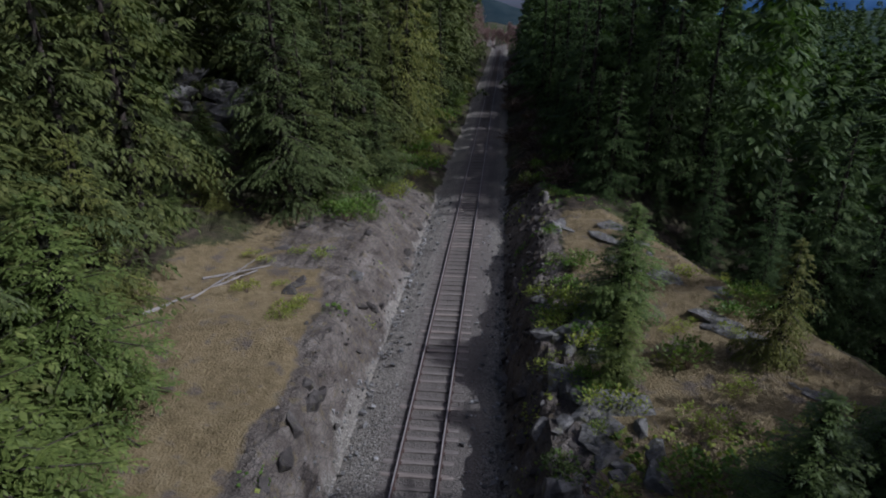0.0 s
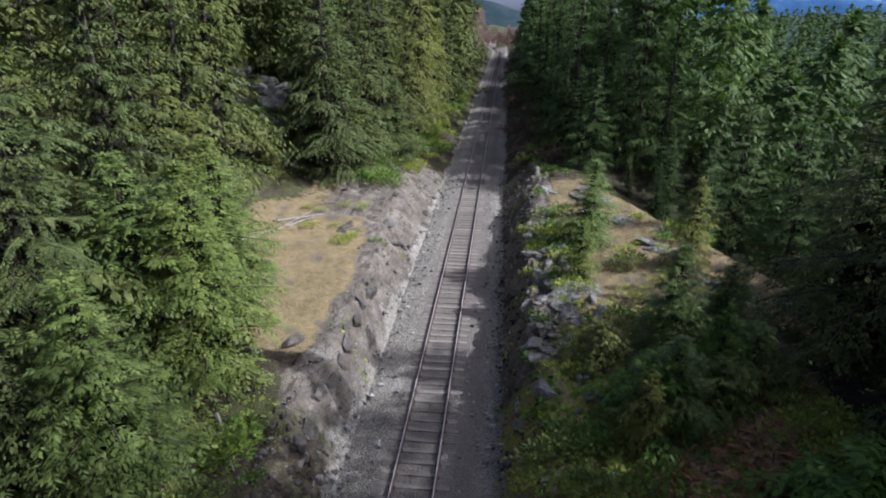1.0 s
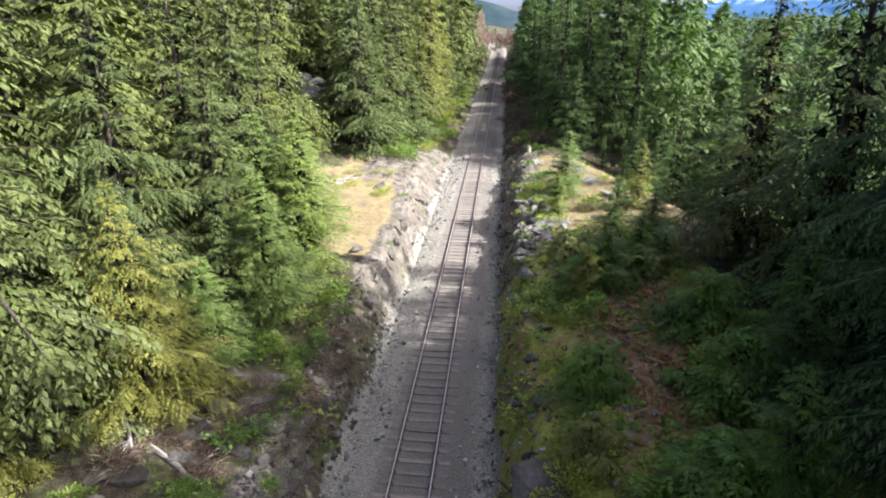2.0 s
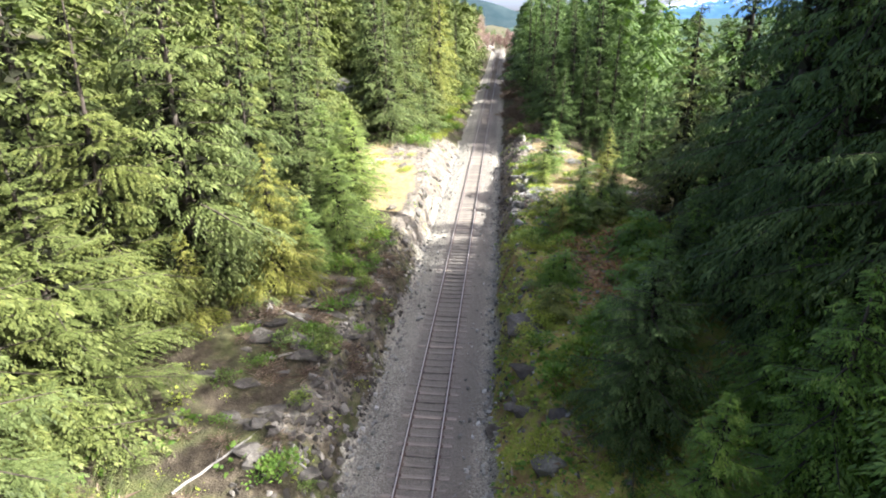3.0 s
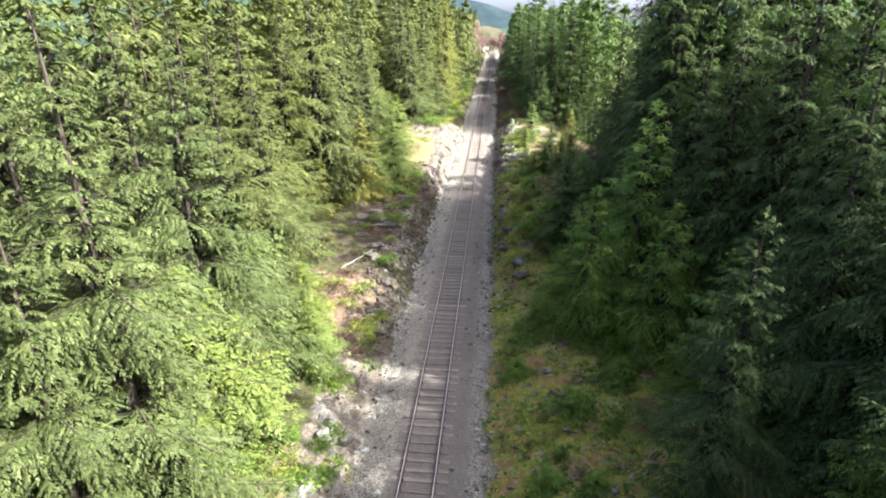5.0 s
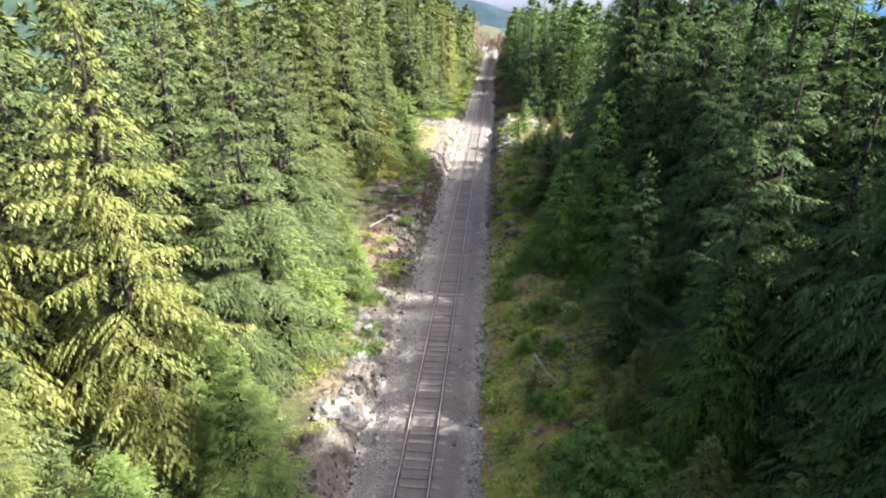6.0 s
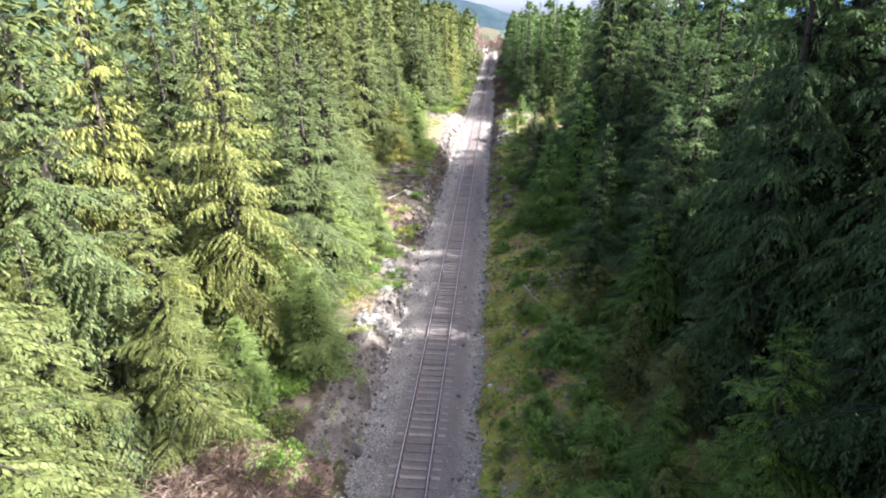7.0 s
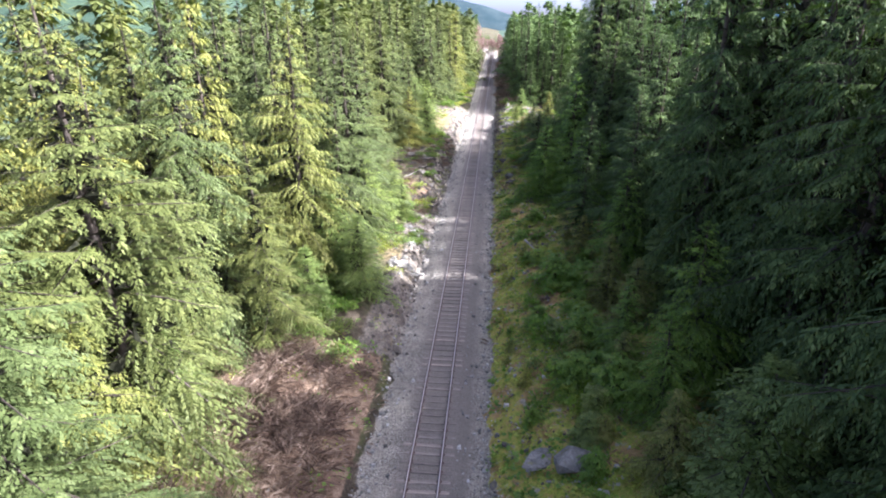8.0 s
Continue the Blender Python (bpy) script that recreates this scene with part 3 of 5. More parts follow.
    for f in levels:
        r = girth * (1 - f) ** 0.9 * (1.5 if f == 0 else 1.18 if f == 0.02 else 1) + 0.012
        for i in range(8):
            t = i * math.pi / 4
            k = r * (1 + 0.12 * math.sin(3 * t + seed) * (1 - f))
            tv.append((sway[0] * f * high + k * math.cos(t), sway[1] * f * high + k * math.sin(t), f * high - (0.3 if f == 0 else 0)))
    for k in range(len(levels) - 1):
        for i in range(8):
            tf.append((k * 8 + i, k * 8 + (i + 1) % 8, k * 8 + 8 + (i + 1) % 8, k * 8 + 8 + i))
    o = len(tv)
    tv += limb_v
    tf += [tuple(i + o for i in f) for f in limb_f]
    # dead boughs close to the stem, which close the crown to the eye; near-black to paint its inner shade
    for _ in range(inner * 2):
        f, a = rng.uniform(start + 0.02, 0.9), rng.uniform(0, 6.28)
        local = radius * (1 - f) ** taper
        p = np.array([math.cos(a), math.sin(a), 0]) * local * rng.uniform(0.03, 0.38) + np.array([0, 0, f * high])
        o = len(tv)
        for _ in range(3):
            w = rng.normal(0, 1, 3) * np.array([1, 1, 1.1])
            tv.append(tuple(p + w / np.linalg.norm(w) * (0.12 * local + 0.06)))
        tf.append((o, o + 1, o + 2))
    return cv, cf, tv, tf


class Kind:
    """A sort of tree: built once, then copied."""

    def __init__(self, name, needles, label, category, group, **shape):
        self.high, self.name, self.group = shape["high"], name, group
        cv, cf, tv, tf = conifer_mesh(**shape)
        self.crown, self.trunk = mesh_of("crown", cv, cf, needles), mesh_of("trunk", tv, tf, BARK, True)
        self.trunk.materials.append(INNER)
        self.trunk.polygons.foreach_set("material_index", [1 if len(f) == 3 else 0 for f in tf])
        self.label, self.category, self.first = label, category, None

    def plant(self, x, y, high, turn, wide=1.0, lean=(0, 0)):
        k = high / self.high
        m = pose(x, y, land(x, y) - 0.1, lean[0], lean[1], turn) @ Matrix.Diagonal((k * wide, k * wide, k, 1))
        if self.first is None:
            root = tagged(new(self.name), self.label, self.category, self.group)
            child("trunk", self.trunk, root)
            child("crown", self.crown, root)
            root.matrix_basis = m
            self.first = root
            return root
        root = self.first.copy()
        scene.collection.objects.link(root)
        for o in self.first.children:
            c = o.copy()
            scene.collection.objects.link(c)
            c.parent = root
        root.matrix_basis = m
        return root


FIR_L, CED_L = "dense green fir tree with layered drooping branches", "yellow-green cedar tree with hanging sprays"
GRE_L = "fresh green cedar tree with soft drooping sprays beside the cutting"
FIRS_NEAR = [Kind("fir_tree", FIR, FIR_L, "tree", "forest trees", seed=s, high=16, radius=r, branches=105, gap=0.36, step=0.15, spray=0.24, slim=0.2, hang=h, fan=0.46, inner=220) for s, r, h in ((1, 3.7, 0.12), (2, 4.1, 0.28), (3, 3.4, 0.2), (4, 3.9, 0.08))]
CEDARS_NEAR = [Kind("cedar_tree", CEDAR, CED_L, "tree", "forest trees", seed=s, high=16, radius=r, branches=105, gap=0.36, step=0.15, spray=0.24, slim=0.2, hang=h, inner=220) for s, r, h in ((11, 3.5, 0.65), (12, 3.9, 0.5))]
FIRS_FINE = [Kind("fir_tree", FIR, FIR_L, "tree", "forest trees", seed=s, high=18, radius=r, branches=108, gap=0.27, step=0.10, spray=0.19, slim=0.19, hang=h, fan=0.48, inner=240) for s, r, h in ((5, 4.0, 0.16), (6, 4.3, 0.3), (7, 4.1, 0.05))]
HEMLOCKS = [Kind("hemlock_tree", HEMLOCK_SHADE, "hemlock tree with broad drooping boughs, green deepened for shade", "tree", "forest trees", seed=s, high=26, radius=r, branches=130, gap=0.33, step=0.13, spray=0.23, slim=0.19, hang=h, fan=0.44, taper=0.7, inner=220) for s, r, h in ((8, 4.2, 0.3), (9, 4.5, 0.42))]
CEDARS_FINE = [Kind("cedar_tree", CEDAR, CED_L, "tree", "forest trees", seed=15, high=18, radius=3.9, branches=125, gap=0.28, step=0.105, spray=0.19, slim=0.19, hang=0.55, fan=0.42, inner=260)]
FIRS_MID = [Kind("fir_tree", FIR, FIR_L, "tree", "forest trees", seed=s, high=16, radius=r, branches=90, gap=0.48, step=0.23, spray=0.34, slim=0.21, hang=h, fan=0.46, limbs=False, inner=190) for s, r, h in ((21, 3.4, 0.12), (22, 3.7, 0.28), (23, 3.1, 0.18))]
HEMLOCKS_MID = [Kind("hemlock_tree", HEMLOCK_SHADE, "hemlock tree with broad drooping boughs, green deepened for shade", "tree", "forest trees", seed=s, high=24, radius=r, branches=115, gap=0.42, step=0.18, spray=0.26, slim=0.19, hang=h, fan=0.46, taper=0.75, limbs=False, inner=190) for s, r, h in ((24, 4.0, 0.2), (25, 4.3, 0.3), (26, 3.8, 0.15))]
CEDARS_MID = [Kind("cedar_tree", CEDAR, CED_L, "tree", "forest trees", seed=s, high=16, radius=3.4, branches=90, gap=0.42, step=0.2, spray=0.28, slim=0.2, hang=0.5, limbs=False, inner=190) for s in (31,)]
SAPLINGS = [Kind("young_fir_tree", YOUNG, "young bright green fir tree on the rocky bank", "tree", "young trees", seed=s, high=6, radius=1.7, branches=135, gap=0.24, step=0.1, spray=0.16, slim=0.19, hang=0.05, taper=0.78, fan=0.5, inner=160) for s in (51, 52)]
YELLOWS = [Kind("young_cedar_tree", CEDAR, "young yellow-green cedar tree beside the cutting", "tree", "young trees", seed=s, high=8, radius=2.0, branches=100, gap=0.26, step=0.105, spray=0.17, slim=0.19, hang=0.45, fan=0.46) for s in (61, 62)]
GREENS = [Kind("green_cedar_tree", GREEN_CEDAR, GRE_L, "tree", "young trees", seed=s, high=10, radius=2.6, branches=110, gap=0.22, step=0.085, spray=0.145, slim=0.18, hang=h, taper=0.75, fan=0.44) for s, h in ((64, 0.45), (65, 0.3))]
LOWS = [Kind("cedar_bush", CEDAR, "low yellow-green cedar bush on the mossy bank", "shrub", "shrubs", seed=s, high=2, radius=1.15, branches=44, gap=0.24, step=0.12, spray=0.17, hang=h, start=0.02, taper=0.6, fan=0.5, limbs=False, inner=16) for s, h in ((81, 0.4), (82, 0.25))]
LOWS += [Kind("fir_bush", YOUNG, "low rounded green fir bush on the mossy bank", "shrub", "shrubs", seed=83, high=2, radius=1.3, branches=60, gap=0.24, step=0.12, spray=0.17, hang=0.1, start=0.02, taper=0.5, fan=0.5, limbs=False, inner=20)]
LOWS += [Kind("green_bush", GREEN_CEDAR, "low fresh green bush on the mossy bank", "shrub", "shrubs", seed=84, high=2, radius=1.25, branches=56, gap=0.24, step=0.12, spray=0.17, hang=0.2, start=0.02, taper=0.5, fan=0.55, limbs=False, inner=20)]
ROUND = Kind("hemlock_tree", HEMLOCK_SHADE, "broad dark green hemlock with dense short branches", "tree", "young trees", seed=71, high=7.5, radius=2.7, branches=130, gap=0.24, step=0.1, spray=0.16, slim=0.19, hang=0.2, start=0.02, taper=0.6, fan=0.46)

PLANTED = []


def put(kind, x, y, high, wide=1.0, turn=None):
    PLANTED.append((x, y, 2.1))
    return kind.plant(x, y, high, random.uniform(0, 360) if turn is None else turn, wide, (random.uniform(-1.5, 1.5), random.uniform(-1.5, 1.5)))


# trees that stand out on their own
put(FIRS_FINE[1], -13.6, 21.0, 21.0, 1.25)
put(FIRS_FINE[0], -13.4, 13.5, 18.0, 1.25)
put(CEDARS_FINE[0], -11.0, 38.0, 19.5, 1.05)
put(FIRS_FINE[0], -8.9, 45.5, 18.5, 1.0)
put(SAPLINGS[0], -6.6, 36.8, 6.2, 1.35)
put(SAPLINGS[1], -9.2, 32.8, 5.0, 1.4)
put(SAPLINGS[1], -8.0, 60.2, 5.0, 1.3)
put(SAPLINGS[0], -6.4, 56.8, 4.2, 1.3)
put(FIRS_FINE[2], -11.2, 64.2, 15.0, 1.0)
put(FIRS_FINE[1], -14.0, 30.0, 21.0, 0.95)
put(FIRS_FINE[1], -9.8, 51.8, 17.0, 1.05)
put(FIRS_FINE[0], -12.0, 60.0, 17.5, 1.1)
put(FIRS_NEAR[0], -13.6, 67.5, 17.5, 1.05)
put(CEDARS_FINE[0], -9.4, 81.8, 8.8, 1.5)
put(FIRS_FINE[1], -15.6, 82.0, 15.5, 1.0)
put(FIRS_FINE[0], -14.5, 76.0, 16.5)
put(FIRS_FINE[0], -10.6, 90.5, 13.0, 1.0)
put(SAPLINGS[1], -7.6, 89.0, 7.0, 1.2)
put(FIRS_FINE[1], -12.2, 86.0, 14.5, 1.0)
put(SAPLINGS[0], -9.6, 100.2, 7.5, 1.2)
put(SAPLINGS[1], -8.6, 85.0, 5.0, 1.3)
put(SAPLINGS[0], -7.9, 95.0, 8.0, 1.2)
put(FIRS_NEAR[1], -12.4, 98.0, 15.5, 0.9)
put(FIRS_NEAR[2], -9.9, 119.0, 16.5)
put(FIRS_NEAR[0], -9.4, 131.0, 16.5)
PLANTED += [(-18.5, 126.5, 3), (-20.5, 124.0, 3), (-19.5, 129.0, 3), (-22.5, 127.5, 3)]
put(SAPLINGS[0], 7.9, 108.8, 5.2, 1.35)
put(SAPLINGS[1], 7.0, 104.5, 3.2, 1.2)
put(YELLOWS[1], 12.8, 105.6, 4.8, 1.2)
put(SAPLINGS[1], 9.6, 97.5, 5.0, 1.2)
put(SAPLINGS[0], 12.2, 99.0, 3.6, 1.4)
put(GREENS[0], 10.6, 95.2, 3.6, 1.4)
put(YELLOWS[0], 7.6, 92.5, 3.2, 1.5)
put(SAPLINGS[0], 8.6, 93.5, 3.4, 1.5)
put(ROUND, 8.6, 72.2, 7.4)
put(GREENS[0], 8.4, 60.2, 9.0, 1.15)
put(GREENS[1], 11.3, 62.0, 12.8, 1.1)
put(GREENS[0], 11.6, 57.0, 8.5, 1.2)
put(GREENS[1], 8.6, 66.0, 7.2, 1.2)
put(HEMLOCKS[0], 10.6, 46.5, 11.5, 1.15)
put(HEMLOCKS[1], 16.4, 54.5, 19.0, 0.85)
put(HEMLOCKS[1], 18.6, 87.5, 28.0, 0.8)
put(GREENS[1], 10.8, 78.2, 5.4, 1.4)
put(ROUND, 13.0, 83.0, 4.6, 1.1)
put(GREENS[0], 14.6, 86.5, 6.0, 1.3)
put(GREENS[1], 13.2, 25.5, 9.0, 1.2)
put(SAPLINGS[1], 14.6, 33.5, 8.0, 1.3)
put(GREENS[0], 13.6, 43.0, 7.5, 1.2)
put(GREENS[1], 12.6, 52.0, 8.0, 1.2)
put(SAPLINGS[0], 12.6, 17.0, 7.0, 1.4)
put(FIRS_NEAR[2], 18.2, 102.0, 9.0, 1.3)
put(FIRS_NEAR[3], 17.0, 98.0, 16.5, 0.95)
put(FIRS_MID[0], 18.4, 93.0, 22.0, 0.95)
put(HEMLOCKS_MID[0], 18.4, 83.0, 25.0, 0.85)
put(HEMLOCKS[0], 17.4, 66.5, 22.0, 0.85)
put(GREENS[0], 12.0, 67.0, 9.5, 1.2)
put(SAPLINGS[0], 13.6, 62.5, 7.0, 1.4)
put(GREENS[1], 13.4, 72.0, 8.5, 1.2)
put(GREENS[0], 12.4, 38.8, 8.0, 1.15)
put(YELLOWS[0], 11.6, 31.5, 4.6, 1.4)
put(GREENS[0], 11.0, 22.5, 6.0, 1.2)
put(YELLOWS[1], 10.6, 34.6, 5.2, 1.3)
put(YELLOWS[0], 10.4, 19.0, 4.6, 1.4)
put(YELLOWS[1], 9.8, 25.4, 3.6, 1.4)
put(YELLOWS[0], 10.0, 41.6, 4.0, 1.3)
# hemlocks from here on are raised or added to shade the left bank
put(HEMLOCKS[1], 18.0, 35.5, 31.0, 0.75)
put(HEMLOCKS[0], 17.8, 29.0, 31.0, 0.75)
put(GREENS[1], 10.2, 28.0, 5.2, 1.2)
put(HEMLOCKS[1], 16.6, 20.5, 26.0, 0.95)
put(HEMLOCKS[0], 16.2, 14.0, 27.0, 0.9)
put(HEMLOCKS[1], 17.0, 25.0, 27.0, 0.85)
put(HEMLOCKS[1], 15.2, 32.2, 29.0, 0.75)
put(HEMLOCKS[0], 15.6, 36.2, 27.0, 0.75)
put(HEMLOCKS[1], 13.0, 41.0, 13.5, 1.2)
# tall trees across the line from the ledge, added to shade it and the cut face
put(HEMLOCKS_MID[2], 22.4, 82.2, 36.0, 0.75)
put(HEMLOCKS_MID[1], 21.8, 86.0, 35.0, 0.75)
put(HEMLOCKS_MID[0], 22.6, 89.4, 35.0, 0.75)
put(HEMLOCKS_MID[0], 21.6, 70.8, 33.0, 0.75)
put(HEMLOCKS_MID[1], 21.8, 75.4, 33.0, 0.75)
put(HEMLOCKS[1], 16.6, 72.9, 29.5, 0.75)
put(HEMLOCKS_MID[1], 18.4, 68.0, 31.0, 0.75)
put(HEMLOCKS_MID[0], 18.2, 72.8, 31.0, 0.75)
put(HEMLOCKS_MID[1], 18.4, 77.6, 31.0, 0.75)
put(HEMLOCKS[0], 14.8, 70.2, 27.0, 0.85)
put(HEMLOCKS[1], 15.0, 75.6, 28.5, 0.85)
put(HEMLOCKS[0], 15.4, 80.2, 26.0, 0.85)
# a lower row across from the sunny bank, added to shade the track beside it
put(HEMLOCKS[1], 15.4, 39.6, 16.8, 1.15)
put(HEMLOCKS[0], 15.0, 43.2, 16.6, 1.15)
put(HEMLOCKS[1], 15.6, 47.0, 17.0, 1.15)
put(HEMLOCKS[0], 15.2, 50.4, 16.6, 1.15)


BARES = [(-5.2, 236, 13), (-5.6, 246, 15), (-5.0, 256, 14), (-6.0, 266, 16), (-5.4, 275, 15), (-6.6, 284, 15), (-5.8, 293, 13), (8.0, 282, 8), (7.0, 296, 7), (4.5, 312, 6), (8.5, 306, 7), (2.5, 322, 6), (1.0, 334, 6), (-3.5, 342, 7), (6.5, 322, 7), (10.5, 290, 9), (-8.0, 328, 6), (-11.0, 340, 6), (-6.0, 318, 5), (-14.0, 346, 7), (-3.0, 310, 6), (-9.0, 312, 7), (-1.0, 326, 7), (5.5, 334, 7), (-5.0, 334, 6), (-16.0, 338, 7), (9.5, 330, 8), (11.5, 150, 5)]
PLANTED += BARES


# more trees added for their shade on the left bank and cut face
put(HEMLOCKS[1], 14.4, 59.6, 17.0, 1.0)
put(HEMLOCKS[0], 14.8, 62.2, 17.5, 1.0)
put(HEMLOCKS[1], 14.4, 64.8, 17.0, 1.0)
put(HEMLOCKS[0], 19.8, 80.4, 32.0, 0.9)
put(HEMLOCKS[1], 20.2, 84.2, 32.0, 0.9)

# the forest on both sides
EDGE_L = np.array([(-30, 13), (20, 14), (28, 11.5), (31, 10), (37, 9), (44, 9), (52, 9.5), (58, 10.5), (68, 13), (74, 13.5), (79, 13), (84, 11), (88, 9.5), (96, 9.5), (100, 12), (105, 14.5), (113, 14), (117, 11), (130, 8.5), (145, 6.8), (200, 6.2), (500, 6.2)])
EDGE_R = np.array([(-30, 14), (20, 17), (33, 17.5), (40, 17.5), (46, 16.5), (54, 16), (60, 16), (70, 16.5), (75, 17), (79, 17.5), (82, 18.5), (90, 18.5), (94, 18.5), (98, 18.5), (103, 19.5), (106, 18.5), (113, 15.5), (120, 12.5), (127, 10.5), (140, 7.8), (200, 7.4), (500, 7.6)])


def cliff_view(x, y):
    """The open strip of slope below the cliff."""
    return 108 < y < 137 and abs(x + 12.3 + 0.444 * (y - 115)) < 4.0


LIT = [(128.6, 132.4), (147.5, 154.5), (161.5, 167.5), (174.5, 185), (193, 198), (212, 218), (236, 246)]   # stretches of track in the sun


def sunlit_top(x, y):
    """Highest a tree may reach where the sun comes in over its edge to the track and the far bank."""
    v = y + (x + 5) * math.tan(radians(SUN_AZ - 90))
    if 41.5 < v < 54.5:
        return 3.0 + (x + 3.6) * 0.885
    if 61.5 < v < 68.5:
        return 2.6 + (x + 5.2) * 0.87
    if x > 3 and y > 100 and 23.5 < math.degrees(math.atan2(x - 2.8, y - 82)) < 29.5:
        return 12.6
    if 100 < y < 126:
        return 3.6 + (x - 11.0) * 0.84
    on_track = y + x * math.tan(radians(SUN_AZ - 90))
    if any(a < on_track < b for a, b in LIT):
        return float(track_z(y)) + (x + 2.5) * 0.885
    return 99


def forest():
    """Single trees where they can be told apart, and the woods behind as one mass."""
    rnd = random.Random(77)
    cells, mass = {}, {-1: ([], [], [0]), 1: ([], [], [0])}
    for x, y, r in PLANTED:
        cells.setdefault((int(x // 5), int(y // 5)), []).append((x, y))

    def free(x, y, gap):
        cx, cy = int(x // 5), int(y // 5)
        return all((a - x) ** 2 + (b - y) ** 2 >= gap * gap for i in (-1, 0, 1) for j in (-1, 0, 1) for a, b in cells.get((cx + i, cy + j), ()))

    def add(side, v, f):
        vs, fs, count = mass[side]
        vs.append(v)
        fs.append(f + count[0])
        count[0] += len(v)
    far_shapes = [conifer_mesh(seed=s, high=16, radius=3.2, branches=40, gap=1.0, step=0.65, spray=0.9, hang=0.2, fan=0.48, limbs=False)[:2] for s in (41, 42, 43)]
    for _ in range(20000):
        side = rnd.choice((-1, 1))
        y = rnd.uniform(2, 430)
        deep = 42 * rnd.random() ** 1.5
        d = float(np.interp(y, *(EDGE_L if side < 0 else EDGE_R).T)) + deep
        x = side * d + float(track_x(y))
        gap = min(2.95 + 0.045 * deep + (0.5 if y > 150 else 0), 4.9)
        if not free(x, y, gap) or cliff_view(x, y) or (y > 200 and deep > 16) or (side > 0 and deep > 34) or (side < 0 and deep > 28):
            continue
        high = rnd.uniform(15, 21) * (0.75 if deep < 2 and rnd.random() < 0.4 else 1)
        if side > 0:
            if 23 < y < 38.5 and d < 25:
                high = rnd.uniform(22.5, 26.5)
            elif y < 62:
                high = rnd.uniform(19, 22.5) if d < 22 else rnd.uniform(23, 27.5)
            elif 74 < y < 94 and d < 25:
                high = rnd.uniform(24.5, 28.5)
            elif y < 98:
                high = rnd.uniform(21, 25) if d < 30 else rnd.uniform(18, 22)
            else:
                high = rnd.uniform(16.5, 21) if d < 26 else rnd.uniform(14, 18)
            # heights raised further so that these trees shade the left bank and ledge
            v = y + (x + 5) * math.tan(radians(SUN_AZ - 90))
            if (68.5 < v < 81 or v < 41) and d < 32:
                high = rnd.uniform(26.5, 30.5)
            elif 81 <= v < 93 and d < 32:
                high = rnd.uniform(25.5, 28.5)
        if y > 285 and x > -9:
            if rnd.random() < 0.6:
                continue
            high = rnd.uniform(3, 6.5)
        if y > 200:
            high *= 0.78 if y > 235 and deep < 12 else 0.9
        if side > 0:
            high = min(high, sunlit_top(x, y) - land(x, y))
            if high < 3:
                continue
        cells.setdefault((int(x // 5), int(y // 5)), []).append((x, y))
        wide, turn = rnd.uniform(0.85, 1.2), rnd.uniform(0, 360)
        if high < 12:
            wide *= 1.3
        cedar = rnd.random() < (0.16 if side < 0 else 0.08) and not 62 < y < 142
        if side < 0 and y < 75 and deep < 8:
            kind = rnd.choice((CEDARS_FINE if cedar else FIRS_FINE) if deep < 1.6 or y < 25 else (CEDARS_NEAR if cedar else FIRS_NEAR))
        elif side < 0 and y < 100 and deep < 4:
            kind = rnd.choice(CEDARS_NEAR if cedar else FIRS_NEAR)
        elif side > 0 and y < 62 and deep < 1.6:
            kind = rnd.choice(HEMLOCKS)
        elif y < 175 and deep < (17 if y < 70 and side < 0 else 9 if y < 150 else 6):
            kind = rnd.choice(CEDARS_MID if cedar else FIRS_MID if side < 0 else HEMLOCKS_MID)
        else:
            kind = None
        if kind:
            kind.plant(x, y, high, turn, wide, (rnd.uniform(-2, 2), rnd.uniform(-2, 2)))
        else:
            v, f = far_shapes[rnd.randrange(3)]
            k = high / 16
            c, s = math.cos(turn), math.sin(turn)
            w = np.stack([(v[:, 0] * c - v[:, 1] * s) * k * wide + x, (v[:, 0] * s + v[:, 1] * c) * k * wide + y, v[:, 2] * k + land(x, y) - 0.2], 1)
            add(side, w, f)
    # distant woods on the low ground towards the mountains
    v, f = conifer_mesh(seed=44, high=16, radius=3.4, branches=24, gap=1.6, step=1, spray=1.6, hang=0.2, limbs=False)[:2]
    for _ in range(330):
        a, q = math.radians(rnd.uniform(20, 38)), 70 + 400 * rnd.random() ** 1.3
        x, y, k = 3 + q * math.sin(a), 80 + q * math.cos(a), rnd.uniform(0.6, 0.75)
        if not free(x, y, 4):
            continue
        cells.setdefault((int(x // 5), int(y // 5)), []).append((x, y))
        add(1, v * k + np.array([x, y, land(x, y) - 0.2]), f)
    # younger growth that fills the edges of the woods
    young = 0
    for _ in range(900):
        side = rnd.choice((-1, 1))
        y = rnd.uniform(14, 150)
        d = float(np.interp(y, *(EDGE_L if side < 0 else EDGE_R).T)) + rnd.uniform(-1.2, 5)
        x = side * d + float(track_x(y))
        if young >= 65 or not free(x, y, 1.75) or (side > 0 and y > 76) or cliff_view(x, y):
            continue
        cells.setdefault((int(x // 5), int(y // 5)), []).append((x, y))
        young += 1
        kind = rnd.choice((SAPLINGS[0], SAPLINGS[1], YELLOWS[0], FIRS_MID[0], FIRS_MID[1], FIRS_MID[2]) if side < 0 else (HEMLOCKS_MID[0], HEMLOCKS_MID[1], SAPLINGS[1], GREENS[1], HEMLOCKS_MID[2]))
        kind.plant(x, y, rnd.uniform(4.0, 9.0), rnd.uniform(0, 360), rnd.uniform(1.0, 1.5) if kind.high < 10 else rnd.uniform(1.3, 1.7), (rnd.uniform(-3, 3), rnd.uniform(-3, 3)))
